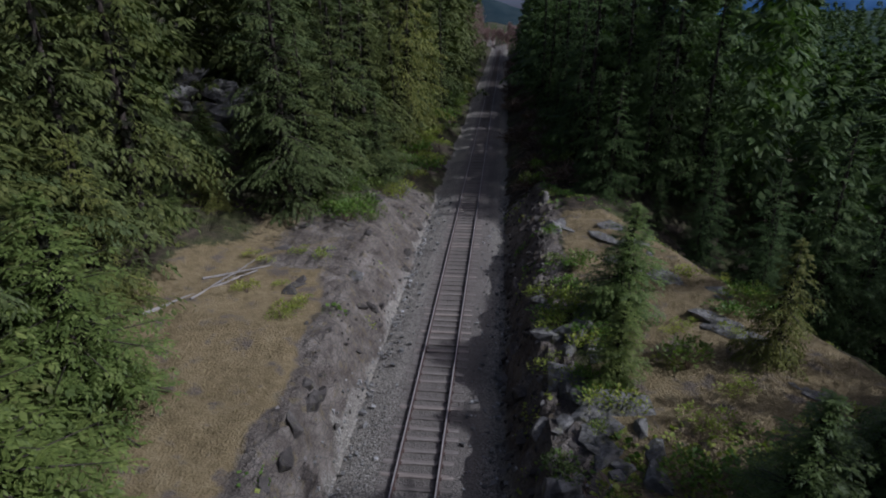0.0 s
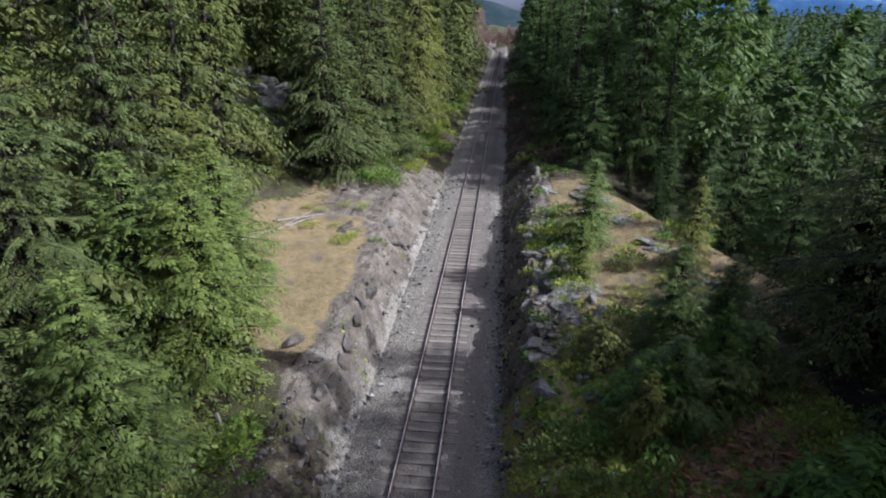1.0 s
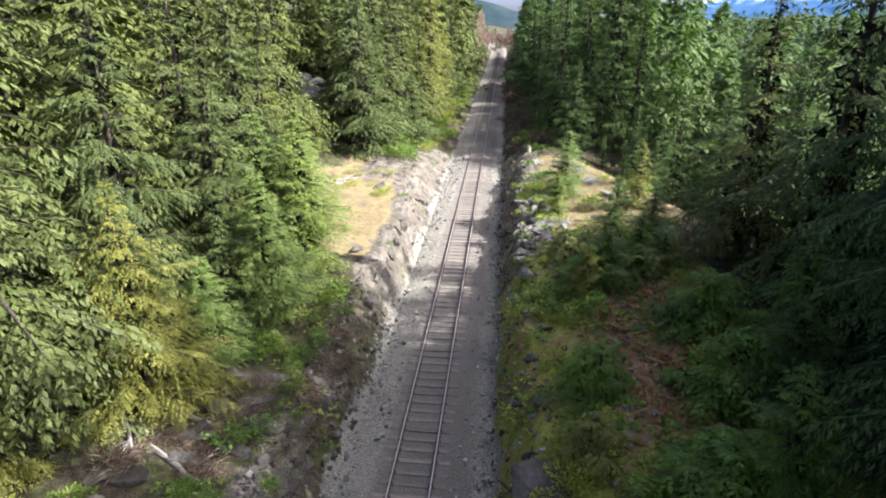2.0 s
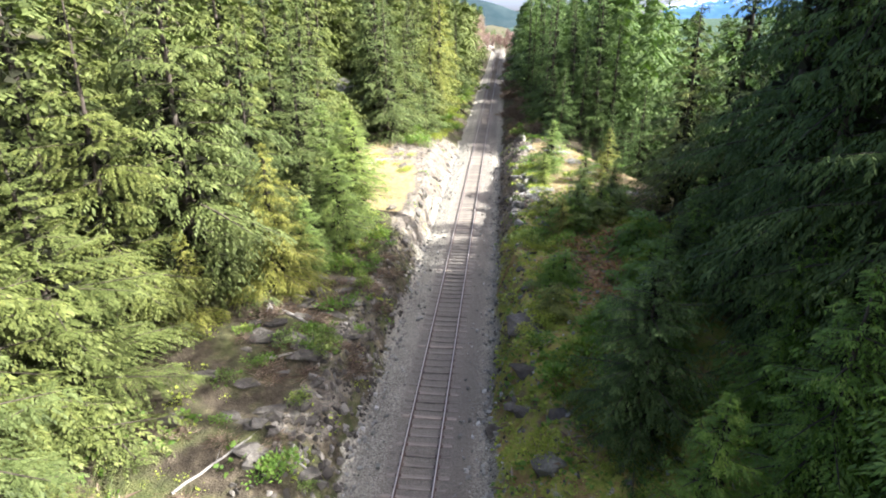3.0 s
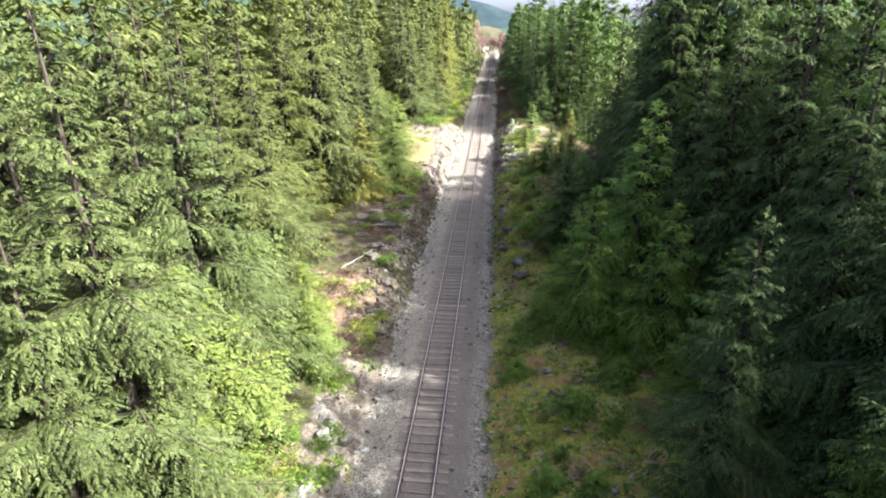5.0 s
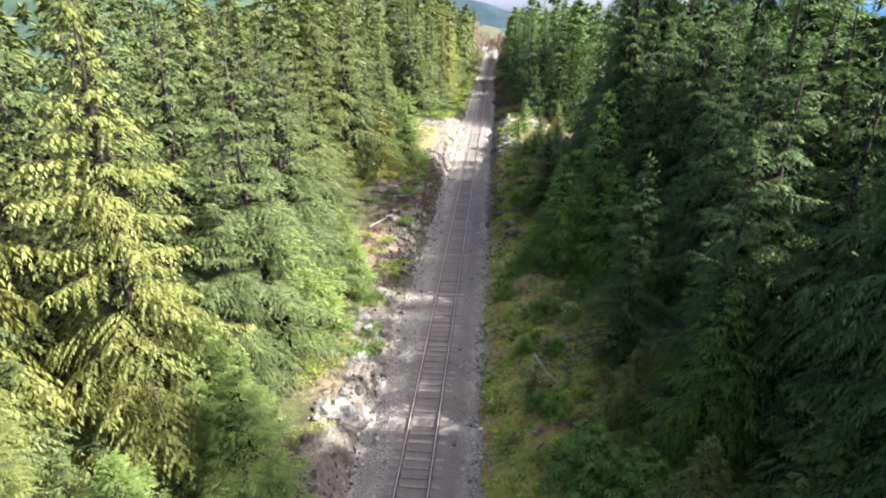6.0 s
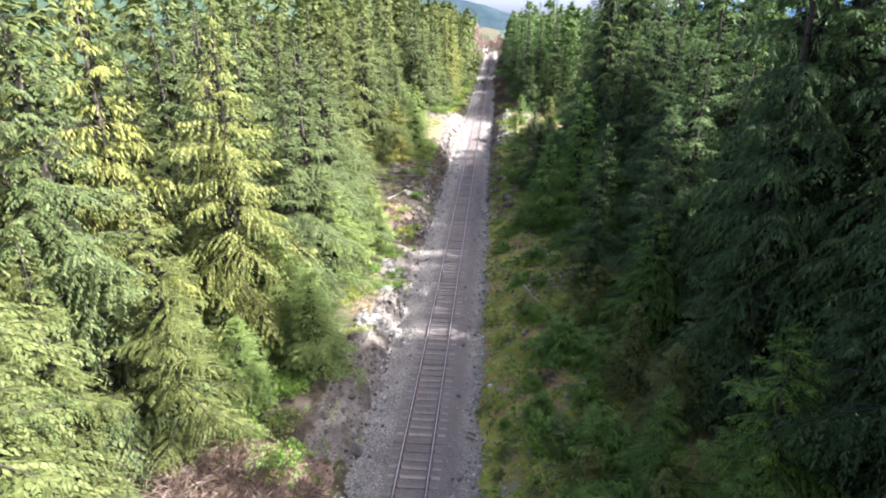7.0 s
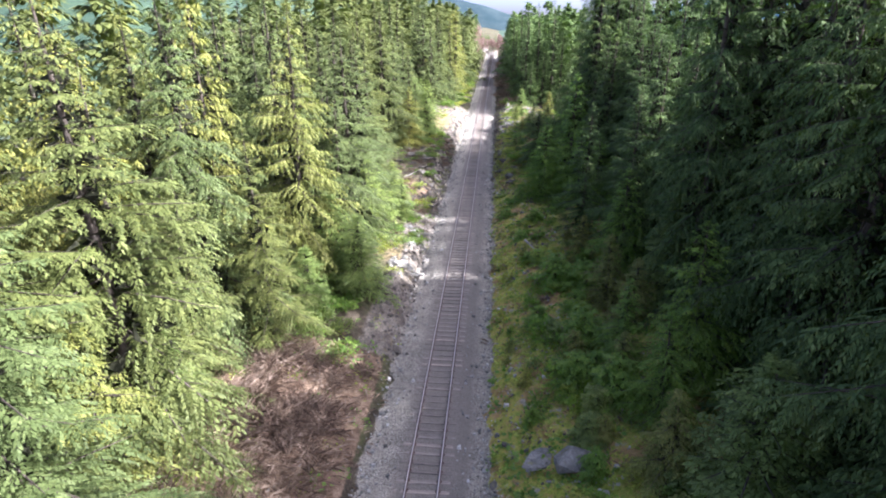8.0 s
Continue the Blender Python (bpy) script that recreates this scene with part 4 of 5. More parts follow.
    # right-hand woods get the deeper green, which paints in their shaded side
    for side, needles, label in ((-1, FIR, "dense green fir forest behind the nearer trees"), (1, HEMLOCK_SHADE, "dense hemlock forest behind the nearer trees, green deepened for shade")):
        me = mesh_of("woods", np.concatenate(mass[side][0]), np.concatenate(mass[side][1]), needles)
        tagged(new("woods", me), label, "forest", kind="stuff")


forest()


# ---------- rock ----------
def rock_mesh(seed, flat=0.75):
    rnd = random.Random(seed)
    bm = bmesh.new()
    for _ in range(12):
        v = Vector((rnd.gauss(0, 1), rnd.gauss(0, 1), rnd.gauss(0, 1))).normalized() * rnd.uniform(0.8, 1.0)
        bm.verts.new((v.x, v.y * 0.8, v.z * flat))
    hull = bmesh.ops.convex_hull(bm, input=bm.verts)
    bmesh.ops.delete(bm, geom=[g for g in hull["geom_interior"] if isinstance(g, bmesh.types.BMVert)], context="VERTS")
    bmesh.ops.bevel(bm, geom=list(bm.edges), offset=0.018, segments=1, affect="EDGES")
    me = bpy.data.meshes.new("rock")
    bm.to_mesh(me)
    bm.free()
    me.materials.append(ROCK)
    return me


def pale_rock_mat():
    k = Mat("pale_lichened_rock", 0.85, 0.2)
    fine = k.noise(8.0, 6, 0.7)
    c = k.ramp(k.noise(1.6, 5), [(0.3, (0.11, 0.102, 0.088)), (0.5, (0.215, 0.203, 0.180)), (0.7, (0.35, 0.333, 0.303))])
    c = k.mix(0.6, c, k.ramp(fine, [(0.3, (0.35, 0.34, 0.32)), (0.6, (1.0, 1.0, 1.0)), (0.8, (1.25, 1.22, 1.18))]), "MULTIPLY")
    k.color(k.mix(k.ramp(k.noise(2.4, 5, 0.7), [(0.55, (0, 0, 0)), (0.64, (0.6, 0.6, 0.6))]), c, (0.21, 0.20, 0.075)))
    return k.bump(k.math("ADD", fine, k.voronoi(4.0)), 0.8, 0.1).m


PALE = pale_rock_mat()
ROCKS = [rock_mesh(s, f) for s, f in ((1, 0.7), (2, 0.55), (3, 0.8), (4, 0.45), (5, 0.65), (6, 0.9))]


def rock(x, y, size, sunk=0.3, stretch=(1, 1, 1), turn=None, tip=(0, 0), label="angular grey rock lodged in the bank", name="rock"):
    r = random
    ob = tagged(new(name, ROCKS[r.randrange(6)]), label, "rock", "rocks of the cutting")
    ob.matrix_world = pose(x, y, land(x, y) + size * (0.5 - sunk), *tip, r.uniform(0, 360) if turn is None else turn) @ Matrix.Diagonal((size * stretch[0], size * stretch[1], size * stretch[2], 1))
    if label.startswith(("pale", "large pale", "pinkish")):
        ob.material_slots[0].link = "OBJECT"
        ob.material_slots[0].material = PALE
    return ob


def rocks():
    rnd = random.Random(19)
    # broken face and its fallen blocks, both sides
    for side, a, b, n, big in ((-1, 76, 92, 20, 0.33), (-1, 103, 132, 26, 0.36), (1, 66, 130, 46, 0.40), (-1, 29, 50, 18, 0.40), (1, 16, 64, 26, 0.26), (-1, 62, 78, 20, 0.42)):
        tab = LB if side < 0 else RB
        for _ in range(n):
            y = rnd.uniform(a, b)
            brow = float(np.interp(y, tab[:, 0], tab[:, 1]))
            d = FOOT + 0.15 + (brow - FOOT + 0.9) * rnd.random()
            s = big * rnd.uniform(0.45, 1.35)
            rock(side * d + float(track_x(y)), y, s, rnd.uniform(0.3, 0.6), (1, rnd.uniform(0.8, 1.7), rnd.uniform(0.7, 1.2)), None, (rnd.uniform(-30, 30), rnd.uniform(-30, 30)))
    # ledges on the left ground beyond the clearing
    for _ in range(14):
        y = rnd.uniform(109, 130)
        rock(-rnd.uniform(5, 9), y, rnd.uniform(0.3, 0.75), 0.55, (1.3, 1, 0.7), None, (rnd.uniform(-15, 15), 0))
    # pale broken rock on the sunny stretch of bank
    for _ in range(38):
        y = rnd.uniform(40.5, 53.5)
        rock(-rnd.uniform(3.3, 5.9), y, rnd.uniform(0.22, 0.7), rnd.uniform(0.35, 0.55), (1, rnd.uniform(0.9, 1.5), rnd.uniform(0.7, 1.1)), None, (rnd.uniform(-25, 25), rnd.uniform(-25, 25)), "pinkish-grey broken block on the sunny bank")
    # outcrop on the near side of the knoll
    for _ in range(26):
        y = rnd.uniform(93, 103)
        rock(rnd.uniform(4.4, 7.6), y, rnd.uniform(0.25, 0.7), rnd.uniform(0.4, 0.58), (1.2, 1, rnd.uniform(0.6, 1.0)), None, (rnd.uniform(-25, 25), rnd.uniform(-25, 25)), "pale lichened block of the rocky outcrop")
    # broken ledge above the cut, in the shade of the trees
    for _ in range(46):
        y = rnd.uniform(69.5, 85)
        rock(-rnd.uniform(4.4, 10.0), y, rnd.uniform(0.3, 0.95), rnd.uniform(0.45, 0.62), (1.4, 1, rnd.uniform(0.5, 0.85)), rnd.uniform(-30, 30), (rnd.uniform(-16, 16), rnd.uniform(-22, 10)), "dark cracked rock of the ledge above the cutting")
    # upright slabs of the cut face
    for i in range(11):
        y = 92.5 + i * 1.15 + rnd.uniform(-0.3, 0.3)
        rock(-3.7 + rnd.uniform(-0.2, 0.2), y, rnd.uniform(0.5, 0.75), 0.56, (0.5, rnd.uniform(0.7, 1.2), rnd.uniform(1.0, 1.7)), rnd.uniform(-25, 25), (rnd.uniform(-8, 8), rnd.uniform(-14, 4)), "upright cracked grey slab of the rock cut", "rock_slab")
    # blocks that stand out
    rock(5.2, 71.0, 0.75, 0.25, (1.2, 0.9, 1), 20, (18, 0), "large pale angular boulder on the mossy bank", "boulder")
    rock(5.25, 69.3, 0.8, 0.42, (1.3, 0.8, 0.6), 130, (0, 22), "large angular boulder on the mossy bank", "boulder")
    rock(4.7, 79.5, 1.1, 0.55, (1.1, 1.5, 0.8), 80, (0, -12), "mossy brown-grey boulder sunk in the bank", "boulder")
    rock(4.5, 76.0, 0.9, 0.55, (1.0, 1.4, 0.9), 60, (0, -15), "mossy brown-grey boulder sunk in the bank", "boulder")
    rock(5.6, 105.0, 1.3, 0.4, (1.4, 1.2, 0.8), 40, (12, 0), "pale weathered outcrop above the cutting", "boulder")
    rock(5.0, 107.5, 0.8, 0.35, (1.2, 1.2, 1), 10, (0, 15), "pale weathered outcrop above the cutting", "boulder")
    rock(6.6, 103.4, 1.2, 0.5, (1.6, 1.1, 0.6), 150, (0, 8), "pale weathered outcrop above the cutting", "boulder")
    for _ in range(26):
        y = rnd.uniform(99, 111)
        rock(rnd.uniform(4.3, 7.4), y, rnd.uniform(0.25, 0.75), rnd.uniform(0.35, 0.55), (1.3, 1, rnd.uniform(0.6, 0.9)), None, (rnd.uniform(-20, 20), rnd.uniform(-20, 20)), "pale lichened block of the rocky outcrop", "boulder")
    # bare slabs along the crest of the knoll
    for i in range(20):
        y = 98.5 + i * 1.15 + rnd.uniform(-0.4, 0.4)
        edge = float(np.interp(y, (96, 100, 106, 113, 120, 126), (19, 18, 15.5, 12.5, 9.8, 9)))
        rock(edge - rnd.uniform(0.2, 3.2), y, rnd.uniform(0.5, 1.3), rnd.uniform(0.5, 0.6), (1.5, 1, rnd.uniform(0.25, 0.45)), rnd.uniform(-60, -20), (rnd.uniform(-8, 8), rnd.uniform(-4, 12)), "pale weathered slab on the crest of the knoll", "rock_slab")
    rock(6.2, 120.0, 1.0, 0.58, (1.3, 1.2, 0.9), 70, (0, 0), "pale weathered outcrop above the cutting", "boulder")
    rock(6.9, 20.4, 1.6, 0.36, (1.1, 0.7, 0.42), 5, (4, 4), "pale flat slab half buried in the mossy bank", "boulder")
    rock(5.5, 20.9, 1.0, 0.4, (1.2, 0.9, 0.45), 30, (8, 0), "pale flat slab half buried in the mossy bank", "boulder")
    rock(-3.9, 70.2, 0.5, 0.25, (1.2, 1, 0.9), 30, (20, 0), "grey block fallen on the ballast edge", "boulder")
    rock(-5.6, 97.2, 0.55, 0.3, (1.3, 1, 0.8), 60, (0, 0), "grey block at the clearing's edge", "boulder")
    rock(-4.6, 113.5, 0.6, 0.2, (1.3, 1, 0.8), 110, (0, 10), "pale block fallen on the ballast edge", "boulder")
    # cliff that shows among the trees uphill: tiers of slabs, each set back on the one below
    for tier in range(4):
        for k in range(4):
            x, y = -17.6 - k * 2.3 + rnd.uniform(-0.5, 0.5), 131.0 + tier * 1.5 + rnd.uniform(-0.4, 0.4) + 0.35 * k
            ob = rock(x, y, 1.9, 0.5, (1.15, 0.8, rnd.uniform(0.65, 0.8)), rnd.uniform(-25, 25), (rnd.uniform(-7, 7), rnd.uniform(-9, 5)), "pale bare cliff ledge among the trees on the slope", "cliff_rock")
            ob.location.z += 0.75 * tier


random.seed(3)
rocks()


def rubble():
    """Broken blocks that make up the faces of the cutting."""
    rng = np.random.default_rng(21)
    shapes = []
    for me in ROCKS:
        bm = bmesh.new()
        bm.from_mesh(me)
        bmesh.ops.remove_doubles(bm, verts=bm.verts, dist=0.12)
        bmesh.ops.triangulate(bm, faces=bm.faces)
        bm.verts.index_update()
        shapes.append((np.array([v.co[:] for v in bm.verts]), np.array([[v.index for v in f.verts] for f in bm.faces])))
        bm.free()
    vs, fs, k = [], [], 0
    for side, a, b, n, big in ((-1, 63, 80, 620, 0.25), (-1, 80, 94, 330, 0.22), (-1, 94, 134, 200, 0.15), (1, 66, 98, 520, 0.17), (1, 98, 132, 480, 0.22), (-1, 29, 50, 420, 0.2), (-1, 54, 64, 160, 0.2), (1, 14, 66, 420, 0.13)):
        tab = LB if side < 0 else RB
        for _ in range(n):
            y = rng.uniform(a, b)
            brow = float(np.interp(y, tab[:, 0], tab[:, 1]))
            d = FOOT + 0.02 + (brow - FOOT + 0.7) * rng.random() ** 1.15
            x = side * d + float(track_x(y))
            v, f = shapes[rng.integers(0, 6)]
            s = big * rng.uniform(0.4, 1.0) * (1.7 if rng.random() < 0.12 else 1)
            q = np.linalg.qr(rng.normal(0, 1, (3, 3)))[0]
            w = (v * np.array([1.0, rng.uniform(0.7, 1.5), rng.uniform(0.6, 1.0)])) @ q * s
            vs.append(w + np.array([x, y, land(x, y) + (0.08 if side < 0 and 62 < y < 96 else -0.15) * s]))
            fs.append(f + k)
            k += len(v)
    k = Mat("broken_rock", 0.85, 0.2)
    col = k.ramp(k.geo.outputs["Random Per Island"], [(0, (0.048, 0.042, 0.036)), (0.5, (0.105, 0.093, 0.080)), (0.85, (0.18, 0.163, 0.142)), (1, (0.31, 0.288, 0.258))])
    fine = k.noise(9, 5, 0.7)
    k.color(k.mix(0.6, col, k.ramp(fine, [(0.3, (0.5, 0.48, 0.46)), (0.7, (1.25, 1.2, 1.15))]), "MULTIPLY"))
    k.bump(fine, 0.6, 0.04)
    tagged(new("rubble", mesh_of("rubble", np.concatenate(vs), np.concatenate(fs), k.m)), "broken brown-grey rock blocks of the cut faces", "rocks", kind="stuff")


rubble()


def pebbles():
    """Loose stones along the ballast shoulders and the foot of the banks."""
    rng = np.random.default_rng(8)
    cube = np.array([(-1, -1, -1), (1, -1, -1), (1, 1, -1), (-1, 1, -1), (-1, -1, 1), (1, -1, 1), (1, 1, 1), (-1, 1, 1)], float) * 0.6
    quad = np.array([(0, 3, 2, 1), (4, 5, 6, 7), (0, 1, 5, 4), (1, 2, 6, 5), (2, 3, 7, 6), (3, 0, 4, 7)])
    vs, fs, k = [], [], 0
    for _ in range(5200):
        y = rng.uniform(12, 135)
        side = rng.choice((-1, 1))
        d = rng.choice((rng.uniform(1.45, 3.0), rng.normal(3.0, 0.28), rng.normal(2.7, 0.25)))
        bank_stone = rng.random() < 0.2
        if bank_stone:
            side, d, y = 1, rng.uniform(3.1, 9.5), rng.uniform(14, 100)
        if d < 1.4:
            continue
        x = side * d + float(track_x(y))
        s = rng.uniform(0.03, 0.065) if rng.random() < 0.8 else rng.uniform(0.07, 0.15)
        s *= 1.15 if bank_stone else 1.0
        c = cube * s + rng.normal(0, 0.25 * s, (8, 3))
        c[:, 2] += land(x, y) + 0.3 * s
        c[:, 0] += x
        c[:, 1] += y
        vs.append(c)
        fs.append(quad + k)
        k += 8
    k = Mat("ballast_stone", 0.85, 0.25)
    col = k.ramp(k.geo.outputs["Random Per Island"], [(0, (0.12, 0.113, 0.10)), (0.7, (0.28, 0.268, 0.24)), (1, (0.50, 0.48, 0.44))])
    k.color(k.mix(0.4, col, k.ramp(k.noise(30), [(0.3, (0.6, 0.6, 0.6)), (0.7, (1.2, 1.2, 1.2))]), "MULTIPLY"))
    tagged(new("ballast_stones", mesh_of("ballast_stones", np.concatenate(vs), np.concatenate(fs), k.m)), "loose pale grey ballast stones beside the track", "stones", kind="stuff")


pebbles()


# ---------- shrubs and undergrowth ----------
def shrub_mesh(seed, material, n=300, leaf=0.17, slim=0.24, up=0.5):
    rng = np.random.default_rng(seed)
    lobes = rng.uniform(-0.55, 0.55, (6, 3)) * np.array([1, 1, 0.4]) + np.array([0, 0, 0.45])
    c = lobes[rng.integers(0, 6, n)]
    v = rng.normal(0, 1, (n, 3))
    v /= np.linalg.norm(v, axis=1, keepdims=True)
    v[:, 2] = np.abs(v[:, 2]) * 0.9 - 0.15
    p = c + v * rng.uniform(0.2, 0.52, (n, 1))
    p[:, 2] = np.maximum(p[:, 2], 0.02)
    way = v * 0.7 + rng.normal(0, 0.45, (n, 3)) + np.array([0, 0, up])
    way /= np.linalg.norm(way, axis=1, keepdims=True)
    span = leaf * rng.uniform(0.6, 1.5, n)
    kv = kites(p, way, span, span * slim, 0.15, rng)
    return mesh_of("foliage", kv, kite_faces(n), material)


def stem_mesh(seed, n=9, tall=0.9, material=None):
    rng = np.random.default_rng(seed)
    vs, fs = [], []
    for _ in range(n):
        a, r = rng.uniform(0, 6.28), rng.uniform(0.15, 0.55)
        top = np.array([math.cos(a) * r, math.sin(a) * r, tall * rng.uniform(0.6, 1.0)])
        o = len(vs)
        w = 0.014
        for q, rad in ((np.array([0, 0, -0.1]), w), (top * 0.5 + np.array([0, 0, 0.08]), w * 0.7), (top, w * 0.25)):
            vs += [tuple(q + np.array([rad, 0, 0])), tuple(q + np.array([-rad * 0.5, rad, 0])), tuple(q + np.array([-rad * 0.5, -rad, 0]))]
        for k in range(2):
            for i in range(3):
                fs.append((o + k * 3 + i, o + k * 3 + (i + 1) % 3, o + k * 3 + 3 + (i + 1) % 3, o + k * 3 + 3 + i))
    return mesh_of("branchwork", vs, fs, material or TWIG)


class ShrubKind:
    def __init__(self, name, label, foliage, stems, group):
        self.name, self.label, self.foliage, self.stems, self.group = name, label, foliage, stems, group

    def plant(self, x, y, size, tall=1.0):
        root = tagged(new(self.name), self.label, "shrub", self.group)
        root.matrix_basis = pose(x, y, land(x, y) - 0.04, 0, 0, random.uniform(0, 360)) @ Matrix.Diagonal((size, size, size * tall, 1))
        child("branchwork", self.stems, root)
        child("foliage", self.foliage, root)
        return root


def twig_cloud(seed, n=260, material=None):
    """Bare tangled twigs: thin slivers that fan up and out."""
    rng = np.random.default_rng(seed)
    a, r = rng.uniform(0, 6.28, n), rng.uniform(0, 0.75, n) ** 0.7
    p = np.stack([np.cos(a) * r, np.sin(a) * r, rng.uniform(0.0, 0.55, n) * (1 - r * 0.5)], 1)
    way = np.stack([np.cos(a) * r, np.sin(a) * r, np.full(n, 0.5)], 1) + rng.normal(0, 0.5, (n, 3))
    way /= np.linalg.norm(way, axis=1, keepdims=True)
    span = rng.uniform(0.25, 0.75, n)
    return mesh_of("twigs", kites(p, way, span, np.full(n, 0.011), 0.2, rng), kite_faces(n), material or TWIG)


GREEN_SHRUBS = [ShrubKind("green_shrub", "leafy green shrub on the bank of the cutting", shrub_mesh(s, YOUNG if s == 3 else SHRUB), stem_mesh(s), "shrubs") for s in (1, 2, 3)]
YELLOW_SHRUBS = [ShrubKind("yellow_shrub", "yellow-green broom shrub on the rocky bank", shrub_mesh(s, MOSSLEAF, 340, 0.15, 0.2, 0.9), stem_mesh(s), "shrubs") for s in (5, 6)]
FIR_SHRUBS = [ShrubKind("cedar_seedling_clump", "low fresh green clump of young cedars", shrub_mesh(s, GREEN_CEDAR, 420, 0.18, 0.24, 0.6), stem_mesh(s), "shrubs") for s in (8, 9)]
DEAD_SHRUBS = [ShrubKind("dead_shrub", "leafless brown shrub of tangled dry twigs", twig_cloud(s), stem_mesh(s, 14, 1.0), "shrubs") for s in (11, 12, 13)]


def shrubs():
    rnd = random.Random(29)
    random.seed(31)

    de = DEAD_SHRUBS

    def band(kinds, n, side, y0, y1, d0, d1, s0, s1, tall=0.8):
        for _ in range(n):
            y, d = rnd.uniform(y0, y1), rnd.uniform(d0, d1)
            if side > 0 and 81.5 < y < 92.5 and 7.0 < d < 11.0 and kinds is not de:
                continue
            rnd.choice(kinds).plant(side * d + float(track_x(y)), y, rnd.uniform(s0, s1), tall * rnd.uniform(0.8, 1.2))
    g, ye, fi = GREEN_SHRUBS, YELLOW_SHRUBS, FIR_SHRUBS
    # brown thicket and its neighbours
    band(de, 64, -1, 14, 29, 4.4, 12.0, 0.9, 1.7, 0.9)
    band(de, 12, -1, 59, 68, 4.6, 10, 0.6, 1.1, 0.7)
    band(g, 9, -1, 69, 83, 4.8, 9.5, 0.5, 1.1, 0.8)
    band(de, 14, -1, 70, 84, 5.0, 9.5, 0.5, 1.0, 0.7)
    band(de, 16, -1, 76, 90, 5.0, 9, 0.6, 1.1, 0.7)
    band(de, 5, 1, 84, 95, 7.0, 11, 0.5, 0.9, 0.6)
    band(de, 10, 1, 30, 60, 6.0, 9, 0.4, 0.8, 0.7)
    # under the left trees
    band(g, 14, -1, 29, 39, 5.6, 10, 0.9, 1.7)
    band(ye, 8, -1, 38, 50, 5.0, 7.5, 0.6, 1.1)
    band(g, 10, -1, 45, 58, 4.4, 8, 0.7, 1.4)
    band(ye, 12, -1, 56, 66, 4.4, 9, 0.7, 1.3)
    band(g, 6, -1, 60, 70, 3.8, 5.0, 0.4, 0.8)
    band(g, 12, -1, 80, 96, 5.4, 9, 0.7, 1.4)
    band(g, 16, -1, 76, 92, 3.9, 6.0, 0.5, 1.0)
    band(de, 14, -1, 74, 92, 3.6, 5.2, 0.5, 0.9, 0.8)
    band(ye, 3, -1, 84, 97, 5.6, 7, 0.6, 1.0)
    band(ye, 9, -1, 106, 116, 6.0, 11.5, 0.4, 0.9)
    band(g, 14, -1, 118, 140, 6.5, 9, 0.9, 1.8)
    band(ye, 10, -1, 126, 150, 5.5, 7.5, 0.8, 1.5)
    # scrub along the line beyond the clearing
    band(ye, 26, -1, 128, 215, 3.9, 6.2, 0.9, 1.9, 0.9)
    band(g, 26, -1, 132, 240, 4.2, 6.5, 1.0, 2.2, 0.9)
    band(de, 40, 1, 128, 260, 3.9, 8.0, 1.2, 2.4, 0.9)
    band(g, 14, 1, 130, 240, 4.6, 8.0, 0.9, 1.8, 0.9)
    # mossy right bank
    band(fi, 7, 1, 16, 62, 5.0, 8.5, 0.5, 1.0)
    band(g, 30, 1, 14, 64, 4.0, 11, 0.5, 1.3)
    band(ye, 30, 1, 14, 64, 3.6, 10, 0.4, 1.0)
    band(g, 5, 1, 15, 30, 7.5, 10, 1.0, 1.7)
    band(ye, 60, 1, 66, 97, 4.0, 9.5, 0.5, 1.1, 0.7)
    band(fi, 14, 1, 74, 84, 5.5, 12.5, 0.7, 1.4)
    band(ye, 14, 1, 80, 96, 11.0, 15.0, 0.8, 1.6)
    band(g, 18, 1, 70, 96, 4.2, 11, 0.5, 1.2)
    band(fi, 6, 1, 82, 97, 6.0, 10, 0.6, 1.2)
    band(ye, 7, 1, 102, 111, 4.6, 7.2, 1.0, 1.7)
    band(g, 6, 1, 99, 124, 4.2, 7.5, 0.7, 1.4)
    band(g, 12, 1, 122, 150, 6.0, 9, 0.8, 1.6)
    band(ye, 9, 1, 98, 116, 6, 15, 0.4, 0.9)
    band(g, 12, 1, 97, 114, 6, 14, 0.6, 1.3)
    band(ye, 8, 1, 99, 112, 8, 14, 0.5, 1.0, 0.6)
    # cedar and fir bushes scattered on the right bank
    for n, y0, y1, d0, d1, h0, h1, pick in ((16, 14, 40, 6.5, 11.5, 0.8, 1.8, (0, 3, 3, 2)), (12, 40, 66, 5.5, 11.0, 0.6, 1.6, (0, 1, 3, 3)), (20, 74, 97, 5.2, 12.5, 0.8, 2.2, (0, 1, 3, 2)), (8, 14, 64, 3.8, 6.0, 0.4, 0.9, (0, 3))):
        for _ in range(n):
            y, d = rnd.uniform(y0, y1), rnd.uniform(d0, d1)
            if 81.5 < y < 92.5 and 6.8 < d < 11.0:
                continue
            LOWS[rnd.choice(pick)].plant(d, y, rnd.uniform(h0, h1), rnd.uniform(0, 360), rnd.uniform(0.8, 1.25))
